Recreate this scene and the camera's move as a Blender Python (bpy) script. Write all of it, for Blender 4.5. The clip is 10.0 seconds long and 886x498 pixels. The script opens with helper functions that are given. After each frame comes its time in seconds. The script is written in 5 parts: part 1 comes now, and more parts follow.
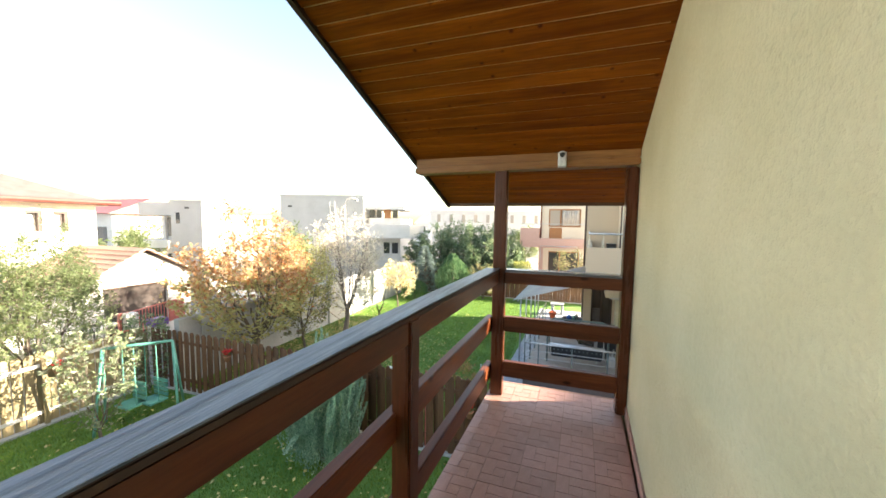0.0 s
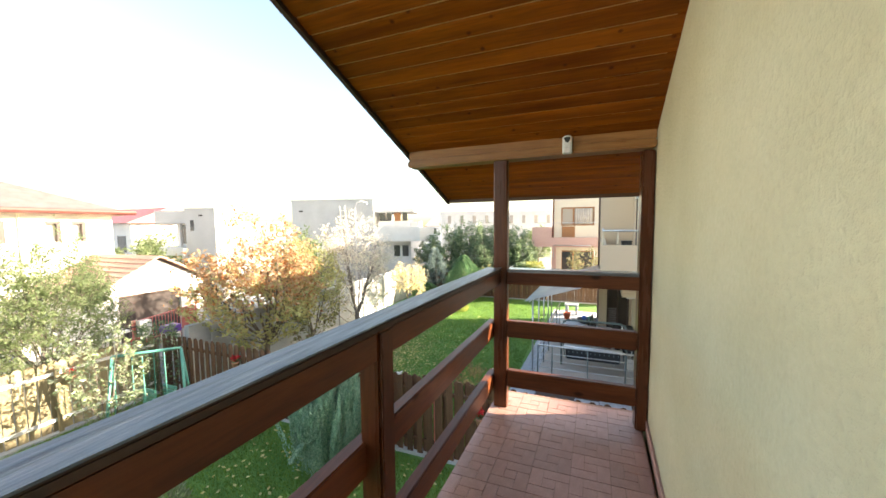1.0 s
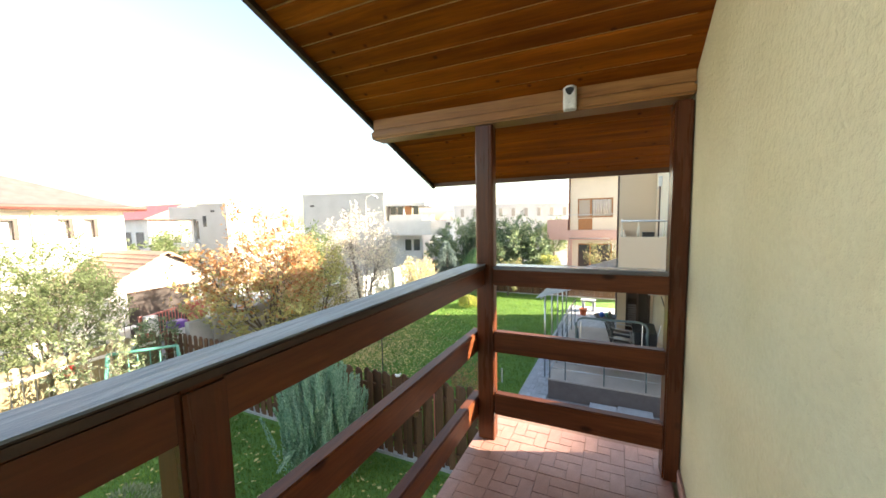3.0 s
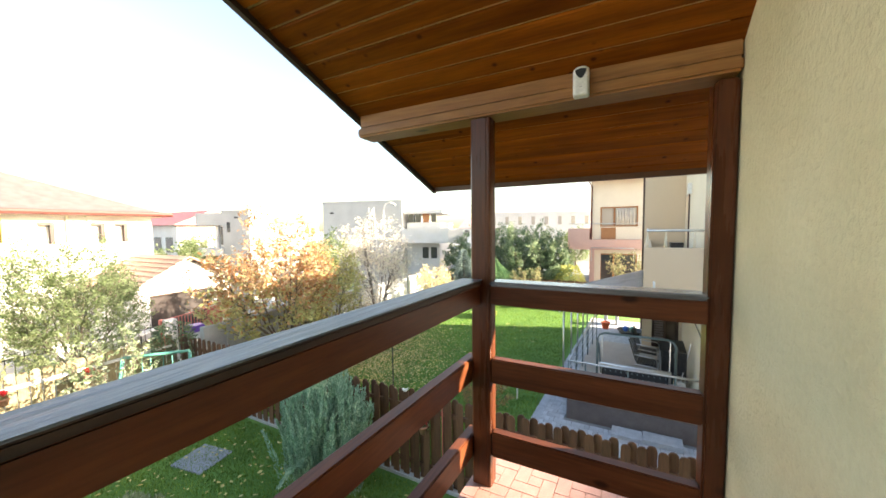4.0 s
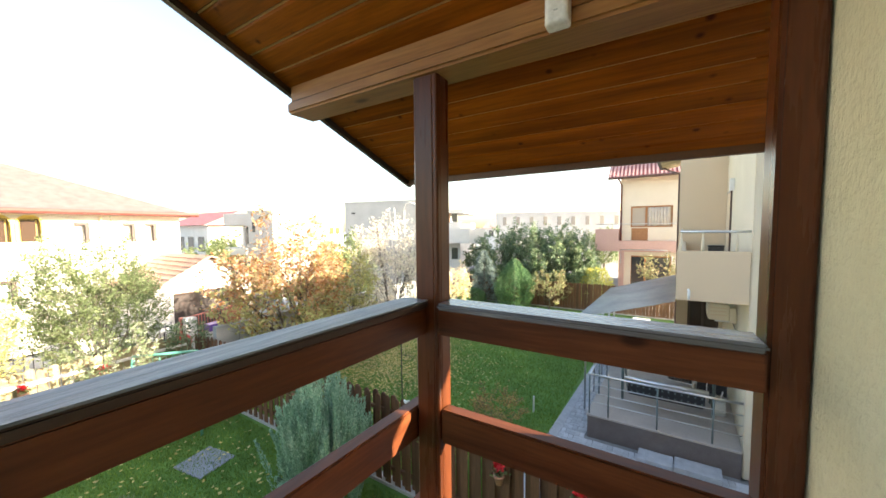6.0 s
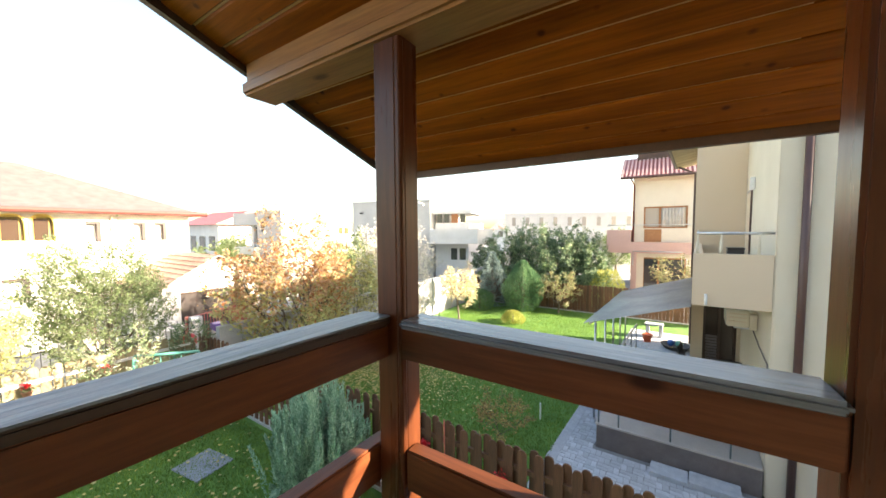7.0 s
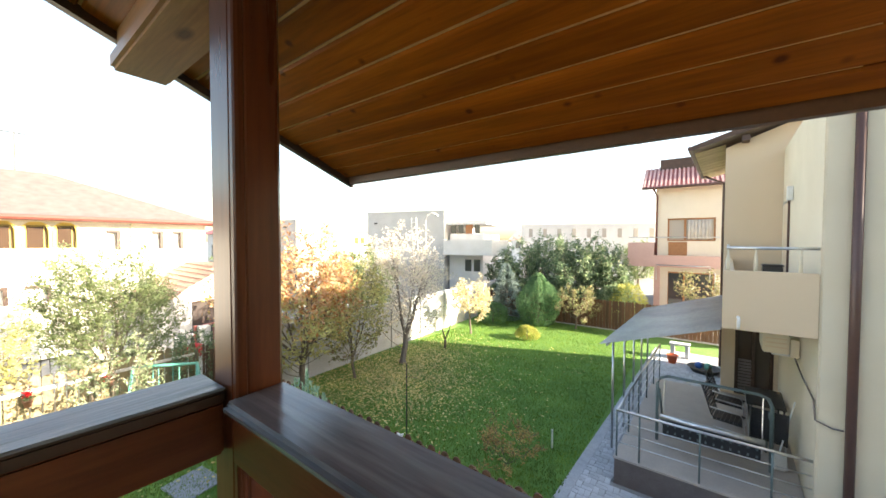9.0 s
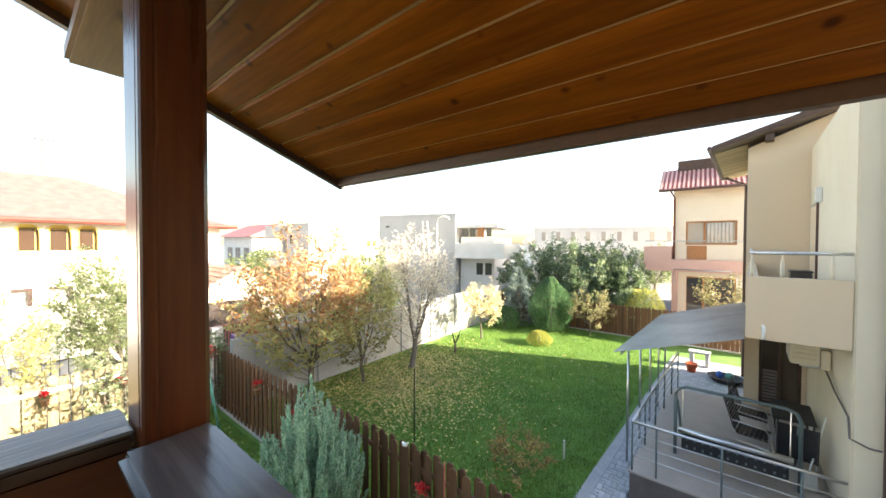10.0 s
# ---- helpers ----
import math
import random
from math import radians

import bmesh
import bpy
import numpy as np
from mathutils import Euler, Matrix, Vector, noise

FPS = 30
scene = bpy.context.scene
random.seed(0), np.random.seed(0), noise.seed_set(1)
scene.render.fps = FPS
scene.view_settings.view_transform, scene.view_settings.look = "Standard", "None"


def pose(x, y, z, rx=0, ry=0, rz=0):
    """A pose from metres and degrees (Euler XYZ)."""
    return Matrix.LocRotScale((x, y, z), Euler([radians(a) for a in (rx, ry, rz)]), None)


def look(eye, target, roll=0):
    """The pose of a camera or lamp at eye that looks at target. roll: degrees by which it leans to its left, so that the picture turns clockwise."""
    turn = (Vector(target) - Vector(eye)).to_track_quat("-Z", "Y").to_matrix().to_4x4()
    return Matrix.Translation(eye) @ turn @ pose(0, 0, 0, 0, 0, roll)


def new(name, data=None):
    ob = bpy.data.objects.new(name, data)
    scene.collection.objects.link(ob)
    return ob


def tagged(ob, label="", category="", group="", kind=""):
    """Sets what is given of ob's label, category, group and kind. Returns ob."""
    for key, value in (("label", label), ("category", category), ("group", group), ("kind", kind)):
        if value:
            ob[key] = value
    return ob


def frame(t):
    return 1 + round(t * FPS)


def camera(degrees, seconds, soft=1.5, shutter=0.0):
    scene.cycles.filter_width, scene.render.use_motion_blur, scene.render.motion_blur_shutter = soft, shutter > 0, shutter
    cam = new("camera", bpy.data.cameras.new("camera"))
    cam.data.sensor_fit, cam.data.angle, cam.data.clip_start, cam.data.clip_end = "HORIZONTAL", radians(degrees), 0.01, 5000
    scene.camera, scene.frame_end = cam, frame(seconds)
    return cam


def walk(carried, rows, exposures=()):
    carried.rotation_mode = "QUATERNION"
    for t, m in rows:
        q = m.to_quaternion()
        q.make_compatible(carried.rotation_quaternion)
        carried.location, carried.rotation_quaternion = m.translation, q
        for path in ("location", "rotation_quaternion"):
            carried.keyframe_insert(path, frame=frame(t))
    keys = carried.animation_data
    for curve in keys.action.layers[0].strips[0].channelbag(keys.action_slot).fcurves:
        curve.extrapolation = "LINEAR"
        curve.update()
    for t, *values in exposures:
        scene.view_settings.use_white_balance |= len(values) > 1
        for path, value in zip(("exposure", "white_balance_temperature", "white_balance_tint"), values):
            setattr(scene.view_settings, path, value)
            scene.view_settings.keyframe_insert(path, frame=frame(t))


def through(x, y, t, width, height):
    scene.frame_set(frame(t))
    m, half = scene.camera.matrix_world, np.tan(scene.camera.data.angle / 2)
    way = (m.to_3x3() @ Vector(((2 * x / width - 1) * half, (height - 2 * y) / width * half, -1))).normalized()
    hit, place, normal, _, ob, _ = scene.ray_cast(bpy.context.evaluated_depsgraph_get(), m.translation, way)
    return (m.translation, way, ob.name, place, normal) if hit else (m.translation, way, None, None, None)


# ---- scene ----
cam = camera(105.9, 10.0, soft=1.6)
PATH = [
    (0, (-0.115, -0.081, 1.486), (-0.748, 1.81, 1.335), 0.8),
    (0.5, (-0.091, 0.045, 1.466), (-0.763, 1.923, 1.326), 0.8),
    (1, (-0.066, 0.188, 1.444), (-0.769, 2.055, 1.305), -0.6),
    (1.5, (-0.054, 0.33, 1.424), (-0.777, 2.188, 1.266), -1.8),
    (2, (-0.041, 0.484, 1.401), (-0.766, 2.339, 1.212), -2.3),
    (3.5, (0.026, 0.974, 1.383), (-0.82, 2.78, 1.234), -0.6),
    (4, (0.038, 1.129, 1.381), (-0.856, 2.913, 1.257), -0.7),
    (4.5, (0.051, 1.266, 1.381), (-0.853, 3.046, 1.258), -0.9),
    (5, (0.07, 1.414, 1.365), (-0.843, 3.188, 1.23), -0.4),
    (5.5, (0.092, 1.568, 1.372), (-0.871, 3.316, 1.238), -0.0),
    (6, (0.133, 1.718, 1.379), (-0.894, 3.43, 1.258), -0.6),
    (7.5, (0.123, 2.109, 1.374), (-0.962, 3.784, 1.253), -0.1),
    (8, (0.149, 2.229, 1.386), (-0.933, 3.906, 1.259), 0.7),
    (8.5, (0.153, 2.363, 1.391), (-0.964, 4.019, 1.301), 1.0),
    (9, (0.149, 2.478, 1.395), (-1.015, 4.103, 1.34), 0.1),
    (9.5, (0.158, 2.556, 1.413), (-1.05, 4.149, 1.377), -0.1),
    (10, (0.144, 2.634, 1.408), (-1.08, 4.216, 1.371), 0.2),
]
walk(cam, [(t, look(eye, target, roll)) for t, eye, target, roll in PATH], exposures=[(0, 2.66, 7230, 11), (10, 2.58, 7230, 11)])

# ---- light ----
SUN_AZ, SUN_EL = math.atan2(0.345, 0.94), radians(19.5)
world = bpy.data.worlds.new("sky")
scene.world = world
world.use_nodes = True
wn = world.node_tree
sky = wn.nodes.new("ShaderNodeTexSky")
sky.sky_type, sky.sun_disc = "NISHITA", False
sky.sun_elevation, sky.sun_rotation = SUN_EL, math.pi / 2 - SUN_AZ
sky.dust_density, sky.ozone_density = 1.5, 0.2
wn.links.new(sky.outputs[0], wn.nodes["Background"].inputs[0])
wn.nodes["Background"].inputs[1].default_value = 0.098
sun = new("sun", bpy.data.lights.new("sun", "SUN"))
sun.data.energy, sun.data.angle, sun.data.color = 5.0, radians(0.6), (1.0, 0.92, 0.79)
sun.matrix_basis = look((math.cos(SUN_AZ) * 60, math.sin(SUN_AZ) * 60, 60 * math.tan(SUN_EL)), (0, 0, 0))

# ---- materials ----
def ramp(nt, fac, stops):
    r = nt.nodes.new("ShaderNodeValToRGB")
    while len(r.color_ramp.elements) < len(stops):
        r.color_ramp.elements.new(0.5)
    for e, (p, c) in zip(r.color_ramp.elements, stops):
        e.position, e.color = p, (*c, 1)
    nt.links.new(fac, r.inputs[0])
    return r.outputs[0]


def coords(nt, stretch):
    tc, mp = nt.nodes.new("ShaderNodeTexCoord"), nt.nodes.new("ShaderNodeMapping")
    mp.inputs["Scale"].default_value = stretch
    nt.links.new(tc.outputs["Object"], mp.inputs["Vector"])
    return mp.outputs[0]


def noise_tex(nt, vec, scale, detail=4, rough=0.55):
    n = nt.nodes.new("ShaderNodeTexNoise")
    n.inputs["Scale"].default_value, n.inputs["Detail"].default_value, n.inputs["Roughness"].default_value = scale, detail, rough
    nt.links.new(vec, n.inputs["Vector"])
    return n.outputs["Fac"]


def blend(nt, a, b, fac, how="MIX"):
    m = nt.nodes.new("ShaderNodeMix")
    m.data_type, m.blend_type = "RGBA", how
    for sock, v in ((m.inputs[0], fac), (m.inputs[6], a), (m.inputs[7], b)):
        if hasattr(v, "node"):
            nt.links.new(v, sock)
        else:
            sock.default_value = v if isinstance(v, float) else (*v, 1)
    return m.outputs[2]


def surf(name, c1, c2, scale=6.0, rough=0.7, bump=0.2, fine=60.0, stretch=(1, 1, 1), metallic=0.0, vary=0.0, island=False, depth=0.01, dirt=0.0, grain=0.8):
    """Two-scale procedural surface: slow tone changes and a fine grain with relief."""
    m = bpy.data.materials.new(name)
    m.use_nodes = True
    nt = m.node_tree
    b = nt.nodes["Principled BSDF"]
    v = coords(nt, stretch)
    n1, n2 = noise_tex(nt, v, scale, 5), noise_tex(nt, v, fine, 3)
    col = ramp(nt, n1, [(0.3, c1), (0.7, c2)])
    grey = ramp(nt, n2, [(0.25, (0.78, 0.78, 0.78)), (0.75, (1.15, 1.15, 1.15))])
    col = blend(nt, col, grey, grain, "MULTIPLY")
    if dirt:
        d = ramp(nt, noise_tex(nt, v, scale * 0.35, 6, 0.7), [(0.45, (1, 1, 1)), (0.75, (1 - dirt,) * 3)])
        col = blend(nt, col, d, 1.0, "MULTIPLY")
    if vary:
        if island:
            src = nt.nodes.new("ShaderNodeNewGeometry").outputs["Random Per Island"]
        else:
            src = nt.nodes.new("ShaderNodeObjectInfo").outputs["Random"]
        col = blend(nt, col, ramp(nt, src, [(0, (1 - vary,) * 3), (1, (1 + vary,) * 3)]), 1.0, "MULTIPLY")
    nt.links.new(col, b.inputs["Base Color"])
    b.inputs["Roughness"].default_value, b.inputs["Metallic"].default_value = rough, metallic
    if bump:
        bp = nt.nodes.new("ShaderNodeBump")
        bp.inputs["Strength"].default_value, bp.inputs["Distance"].default_value = bump, depth
        nt.links.new(n2, bp.inputs["Height"])
        nt.links.new(bp.outputs[0], b.inputs["Normal"])
    return m


def timber(name, dark, light, axis, rough=0.4, knots=True, vary=0.12, island=False, ring=14.0, bump=0.15, knot_size=(5.5, 3.0), knot=(0.06, 0.125), gloss=0.5):
    """Sawn timber: long grain along one axis, growth bands, knots and a tone of its own for each board."""
    m = bpy.data.materials.new(name)
    m.use_nodes = True
    nt = m.node_tree
    b = nt.nodes["Principled BSDF"]
    st = [1.0, 1.0, 1.0]
    st[axis] = 0.07
    v = coords(nt, st)
    if island:
        src = nt.nodes.new("ShaderNodeNewGeometry").outputs["Random Per Island"]
    else:
        src = nt.nodes.new("ShaderNodeObjectInfo").outputs["Random"]
    off = nt.nodes.new("ShaderNodeVectorMath")
    off.operation = "MULTIPLY_ADD"
    comb = nt.nodes.new("ShaderNodeCombineXYZ")
    for i in range(3):
        nt.links.new(src, comb.inputs[i])
    nt.links.new(comb.outputs[0], off.inputs[0])
    off.inputs[1].default_value = (31, 17, 23)
    nt.links.new(v, off.inputs[2])
    v = off.outputs[0]
    n1, n2, n3 = noise_tex(nt, v, ring, 6, 0.6), noise_tex(nt, v, 90, 3), noise_tex(nt, v, 2.2, 3)
    col = ramp(nt, n1, [(0.32, dark), (0.68, light)])
    col = blend(nt, col, ramp(nt, n2, [(0.3, (0.72, 0.72, 0.72)), (0.7, (1.12, 1.12, 1.12))]), 0.9, "MULTIPLY")
    col = blend(nt, col, ramp(nt, n3, [(0.3, (0.72, 0.68, 0.66)), (0.7, (1.12, 1.1, 1.05))]), 1.0, "MULTIPLY")
    if knots:
        st2 = [knot_size[0]] * 3
        st2[axis] = knot_size[1]
        mp = nt.nodes.new("ShaderNodeMapping")
        mp.inputs["Scale"].default_value = st2
        tc = nt.nodes.new("ShaderNodeTexCoord")
        nt.links.new(tc.outputs["Object"], mp.inputs["Vector"])
        vo = nt.nodes.new("ShaderNodeTexVoronoi")
        vo.inputs["Scale"].default_value = 1.0
        nt.links.new(mp.outputs[0], vo.inputs["Vector"])
        col = blend(nt, col, ramp(nt, vo.outputs["Distance"], [(knot[0], (0.30, 0.20, 0.16)), (knot[1], (1, 1, 1))]), 1.0, "MULTIPLY")
    col = blend(nt, col, ramp(nt, src, [(0, (1 - vary,) * 3), (1, (1 + vary,) * 3)]), 1.0, "MULTIPLY")
    nt.links.new(col, b.inputs["Base Color"])
    b.inputs["Specular IOR Level"].default_value = gloss
    rr = nt.nodes.new("ShaderNodeMapRange")
    rr.inputs["To Min"].default_value, rr.inputs["To Max"].default_value = rough - 0.1, rough + 0.12
    nt.links.new(n1, rr.inputs["Value"])
    nt.links.new(rr.outputs[0], b.inputs["Roughness"])
    bp = nt.nodes.new("ShaderNodeBump")
    bp.inputs["Strength"].default_value, bp.inputs["Distance"].default_value = bump, 0.004
    nt.links.new(n1, bp.inputs["Height"])
    nt.links.new(bp.outputs[0], b.inputs["Normal"])
    return m


def leafy(name, stops, rough=0.55, through=0.35):
    """Leaves: a tone of their own each, and some light passing through."""
    m = bpy.data.materials.new(name)
    m.use_nodes = True
    nt = m.node_tree
    b = nt.nodes["Principled BSDF"]
    src = nt.nodes.new("ShaderNodeNewGeometry").outputs["Random Per Island"]
    col = ramp(nt, src, stops)
    n = noise_tex(nt, coords(nt, (1, 1, 1)), 1.6, 3)
    col = blend(nt, col, ramp(nt, n, [(0.3, (0.7, 0.72, 0.7)), (0.7, (1.2, 1.15, 1.1))]), 1.0, "MULTIPLY")
    nt.links.new(col, b.inputs["Base Color"])
    b.inputs["Roughness"].default_value = rough
    tr, mx = nt.nodes.new("ShaderNodeBsdfTranslucent"), nt.nodes.new("ShaderNodeMixShader")
    nt.links.new(col, tr.inputs["Color"])
    mx.inputs[0].default_value = through
    nt.links.new(b.outputs[0], mx.inputs[1])
    nt.links.new(tr.outputs[0], mx.inputs[2])
    nt.links.new(mx.outputs[0], nt.nodes["Material Output"].inputs["Surface"])
    return m


def glassy(name, tint=(0.05, 0.055, 0.06)):
    m = bpy.data.materials.new(name)
    m.use_nodes = True
    b = m.node_tree.nodes["Principled BSDF"]
    b.inputs["Base Color"].default_value = (*tint, 1)
    b.inputs["Roughness"].default_value = 0.06
    b.inputs["Specular IOR Level"].default_value = 0.8
    return m


M_BEAM_X = timber("stained_beam_across", (0.082, 0.0235, 0.0088), (0.145, 0.046, 0.018), 0, 0.36, gloss=0.2)
M_BEAM_Y = timber("stained_beam_along", (0.096, 0.027, 0.010), (0.166, 0.050, 0.018), 1, 0.36, gloss=0.3)
M_POST = timber("stained_post", (0.070, 0.0195, 0.0072), (0.116, 0.034, 0.0125), 2, 0.28, knot_size=(6, 3.5), vary=0.06, gloss=0.28)
M_TIE = timber("honey_beam", (0.26, 0.112, 0.035), (0.40, 0.20, 0.072), 0, 0.42, knot_size=(7.5, 3.4), knot=(0.08, 0.17), gloss=0.3)
M_SOFFIT = timber("stained_boards", (0.168, 0.041, 0.0038), (0.34, 0.099, 0.0098), 0, 0.40, vary=0.17, island=True, knot_size=(10, 9.0), knot=(0.06, 0.15), gloss=0.1)
M_TONGUE = surf("pale_tongue", (0.48, 0.25, 0.10), (0.58, 0.33, 0.14), 4, 0.5, 0.1)
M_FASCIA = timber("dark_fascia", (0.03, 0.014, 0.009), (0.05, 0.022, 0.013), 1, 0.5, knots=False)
# Weathered grey streaks; the blue puts the sky's reflection into the colour.
M_CAP = timber("weathered_sky_cap", (0.035, 0.048, 0.08), (0.37, 0.44, 0.57), 1, 0.34, knots=False, ring=34, bump=0.9, gloss=0.35)
# Worn varnish on brown wood; the slate tint stands in for mirrored sky.
M_CAP_END = timber("worn_sky_cap", (0.092, 0.091, 0.108), (0.215, 0.22, 0.25), 0, 0.19, knots=False, ring=22, bump=0.3, gloss=1.0)
M_STUCCO = surf("cream_stucco", (0.475, 0.44, 0.28), (0.565, 0.535, 0.37), 1.5, 0.9, 0.6, 58, depth=0.012, dirt=0.09, grain=0.3)
M_TILE = surf("terracotta_tile", (0.41, 0.225, 0.185), (0.49, 0.28, 0.23), 14, 0.33, 0.2, 120, vary=0.09)
M_GROUT = surf("grout", (0.30, 0.17, 0.135), (0.36, 0.21, 0.165), 20, 0.9, 0.3)
M_GRASS = surf("lawn_soil", (0.085, 0.20, 0.035), (0.15, 0.29, 0.06), 1.2, 0.9, 0.8, 45, depth=0.03)
M_BLADE = leafy("grass_blade", [(0, (0.115, 0.23, 0.038)), (0.6, (0.18, 0.32, 0.058)), (1, (0.25, 0.38, 0.08))], 0.6, 0.5)
M_FENCE = timber("brown_picket", (0.11, 0.05, 0.027), (0.18, 0.088, 0.047), 2, 0.6, knots=False, vary=0.25)
M_FENCE_L = timber("tan_picket", (0.25, 0.205, 0.115), (0.34, 0.285, 0.165), 2, 0.7, knots=False, vary=0.15)
M_CONC = surf("concrete", (0.42, 0.43, 0.44), (0.52, 0.53, 0.535), 1.4, 0.9, 0.3, 40, dirt=0.2)
M_WHITE = surf("white_render", (0.70, 0.68, 0.64), (0.78, 0.76, 0.73), 1.2, 0.9, 0.3, 50, dirt=0.1)
M_GREY = surf("grey_render", (0.46, 0.46, 0.45), (0.54, 0.54, 0.53), 0.8, 0.9, 0.3, 40, dirt=0.08)
M_CREAM = surf("cream_render", (0.66, 0.58, 0.44), (0.72, 0.64, 0.50), 0.9, 0.9, 0.25, 300, dirt=0.08)
M_YELLOW = surf("pale_yellow_render", (0.74, 0.70, 0.52), (0.80, 0.76, 0.60), 0.9, 0.9, 0.3, 50, dirt=0.06)
M_BEIGE = surf("beige_render", (0.64, 0.505, 0.355), (0.68, 0.54, 0.385), 0.4, 0.9, 0.2, 300, dirt=0.03)
M_PINK = surf("pink_render", (0.56, 0.36, 0.31), (0.62, 0.41, 0.36), 0.9, 0.9, 0.3, 50)
M_PEACH = surf("peach_render", (0.66, 0.59, 0.49), (0.72, 0.65, 0.55), 0.9, 0.9, 0.2, 250)
M_ROOF_RED = surf("red_roof_tile", (0.33, 0.085, 0.075), (0.42, 0.12, 0.105), 3, 0.5, 0.3, 40, vary=0.15, island=True)
M_ROOF_ORANGE = surf("orange_roof_tile", (0.205, 0.092, 0.088), (0.265, 0.132, 0.128), 3, 0.85, 0.3, 40, vary=0.2, island=True)
M_DARKWOOD = surf("dark_brown_wood", (0.05, 0.025, 0.016), (0.08, 0.04, 0.025), 8, 0.5, 0.2)
M_BROWN_METAL = surf("brown_metal", (0.085, 0.042, 0.034), (0.10, 0.05, 0.04), 5, 0.4, 0.05)
M_STEEL = surf("brushed_steel", (0.55, 0.56, 0.57), (0.65, 0.66, 0.67), 12, 0.28, 0.05, metallic=1.0)
M_PAVER = surf("grey_paver", (0.40, 0.42, 0.45), (0.53, 0.55, 0.58), 8, 0.85, 0.4, 90, vary=0.14)
M_PLINTH = surf("brown_plinth", (0.13, 0.105, 0.10), (0.18, 0.15, 0.14), 4, 0.8, 0.3, 60)
M_TERRACE = surf("terrace_tile", (0.36, 0.31, 0.27), (0.42, 0.36, 0.32), 3, 0.5, 0.1, 60)
M_DECK = surf("deck_tile", (0.42, 0.37, 0.335), (0.49, 0.435, 0.39), 3, 0.5, 0.1, 60)
M_SHEET = surf("canopy_sheet", (0.46, 0.48, 0.51), (0.66, 0.68, 0.71), 1.0, 0.22, 0.08, 20)
M_GLASS = glassy("window_glass")
M_PANE = glassy("curtained_glass", (0.42, 0.38, 0.33))
M_CURTAIN = surf("curtain", (0.5, 0.45, 0.4), (0.6, 0.55, 0.5), 3, 0.9, 0.2, 30)
M_PLASTIC = surf("white_plastic", (0.72, 0.72, 0.70), (0.76, 0.76, 0.74), 8, 0.35, 0.02)
M_BLACK = surf("black_plastic", (0.015, 0.015, 0.016), (0.022, 0.022, 0.024), 8, 0.35, 0.05)
M_GREEN = surf("green_paint", (0.09, 0.31, 0.25), (0.13, 0.39, 0.32), 5, 0.45, 0.1, dirt=0.15)
M_REDPL = surf("red_plastic", (0.55, 0.02, 0.02), (0.65, 0.03, 0.03), 6, 0.35, 0.05)
M_BLUEPL = surf("blue_plastic", (0.03, 0.10, 0.35), (0.04, 0.14, 0.45), 6, 0.35, 0.05)
M_CLAY = surf("clay_pot", (0.40, 0.19, 0.12), (0.48, 0.24, 0.16), 10, 0.8, 0.2)
M_BARK = surf("bark", (0.11, 0.085, 0.065), (0.19, 0.155, 0.125), 10, 0.95, 0.8, 40, stretch=(1, 1, 0.25), depth=0.02)
M_SLAB = surf("slab_stone", (0.22, 0.25, 0.285), (0.30, 0.335, 0.375), 5, 0.8, 0.4, 60)
M_ASPHALT = surf("far_ground", (0.24, 0.25, 0.26), (0.32, 0.335, 0.35), 0.5, 0.95, 0.4, 12)
M_FRAME = surf("grey_green_metal", (0.10, 0.14, 0.14), (0.14, 0.18, 0.18), 6, 0.4, 0.1)
M_RED_METAL = surf("red_metal", (0.48, 0.12, 0.10), (0.58, 0.18, 0.15), 6, 0.5, 0.1)
M_GUTTER = surf("red_brown_gutter", (0.11, 0.028, 0.02), (0.14, 0.038, 0.028), 6, 0.5, 0.05)
M_GARAGE_TILE = surf("pale_orange_tile", (0.36, 0.205, 0.145), (0.45, 0.275, 0.20), 4, 0.7, 0.3, 40, vary=0.12)
M_ORANGEPL = surf("orange_plastic", (0.62, 0.10, 0.03), (0.72, 0.14, 0.04), 6, 0.4, 0.05)
M_DOOR_GLASS = glassy("dark_brown_glass", (0.055, 0.035, 0.025))
M_GARAGE_DOOR = surf("garage_door", (0.045, 0.036, 0.033), (0.065, 0.052, 0.047), 6, 0.3, 0.1, 60)
M_PURPLE = surf("purple_plastic", (0.16, 0.07, 0.36), (0.2, 0.1, 0.42), 6, 0.4, 0.05)
M_GROUT_GREY = surf("sand_joint", (0.20, 0.20, 0.20), (0.26, 0.26, 0.26), 10, 0.95, 0.3)
M_PAVER_REST = surf("grey_paver_rest", (0.40, 0.42, 0.45), (0.53, 0.55, 0.58), 8, 0.85, 0.4, 90, vary=0.14, island=True)
M_OAK = surf("orange_brown_wood", (0.30, 0.13, 0.05), (0.38, 0.17, 0.07), 8, 0.5, 0.2)
M_ROOF_PALE = surf("pale_lit_red_tile", (0.60, 0.34, 0.31), (0.68, 0.42, 0.38), 3, 0.6, 0.3, 40)
M_OCHRE = surf("ochre_render", (0.60, 0.44, 0.11), (0.68, 0.52, 0.16), 1.5, 0.9, 0.3, 50)
M_EAVE = timber("grey_brown_eave", (0.17, 0.125, 0.10), (0.25, 0.19, 0.15), 0, 0.6, knots=False)
M_SLAT = timber("pale_eave_slat", (0.50, 0.40, 0.26), (0.58, 0.47, 0.31), 0, 0.6, knots=False, vary=0.15)
M_DRIP = surf("dark_eave_edge", (0.07, 0.028, 0.012), (0.11, 0.048, 0.020), 3, 0.5, 0.1)
M_IRON = surf("dark_iron", (0.03, 0.03, 0.03), (0.05, 0.045, 0.04), 9, 0.5, 0.1)
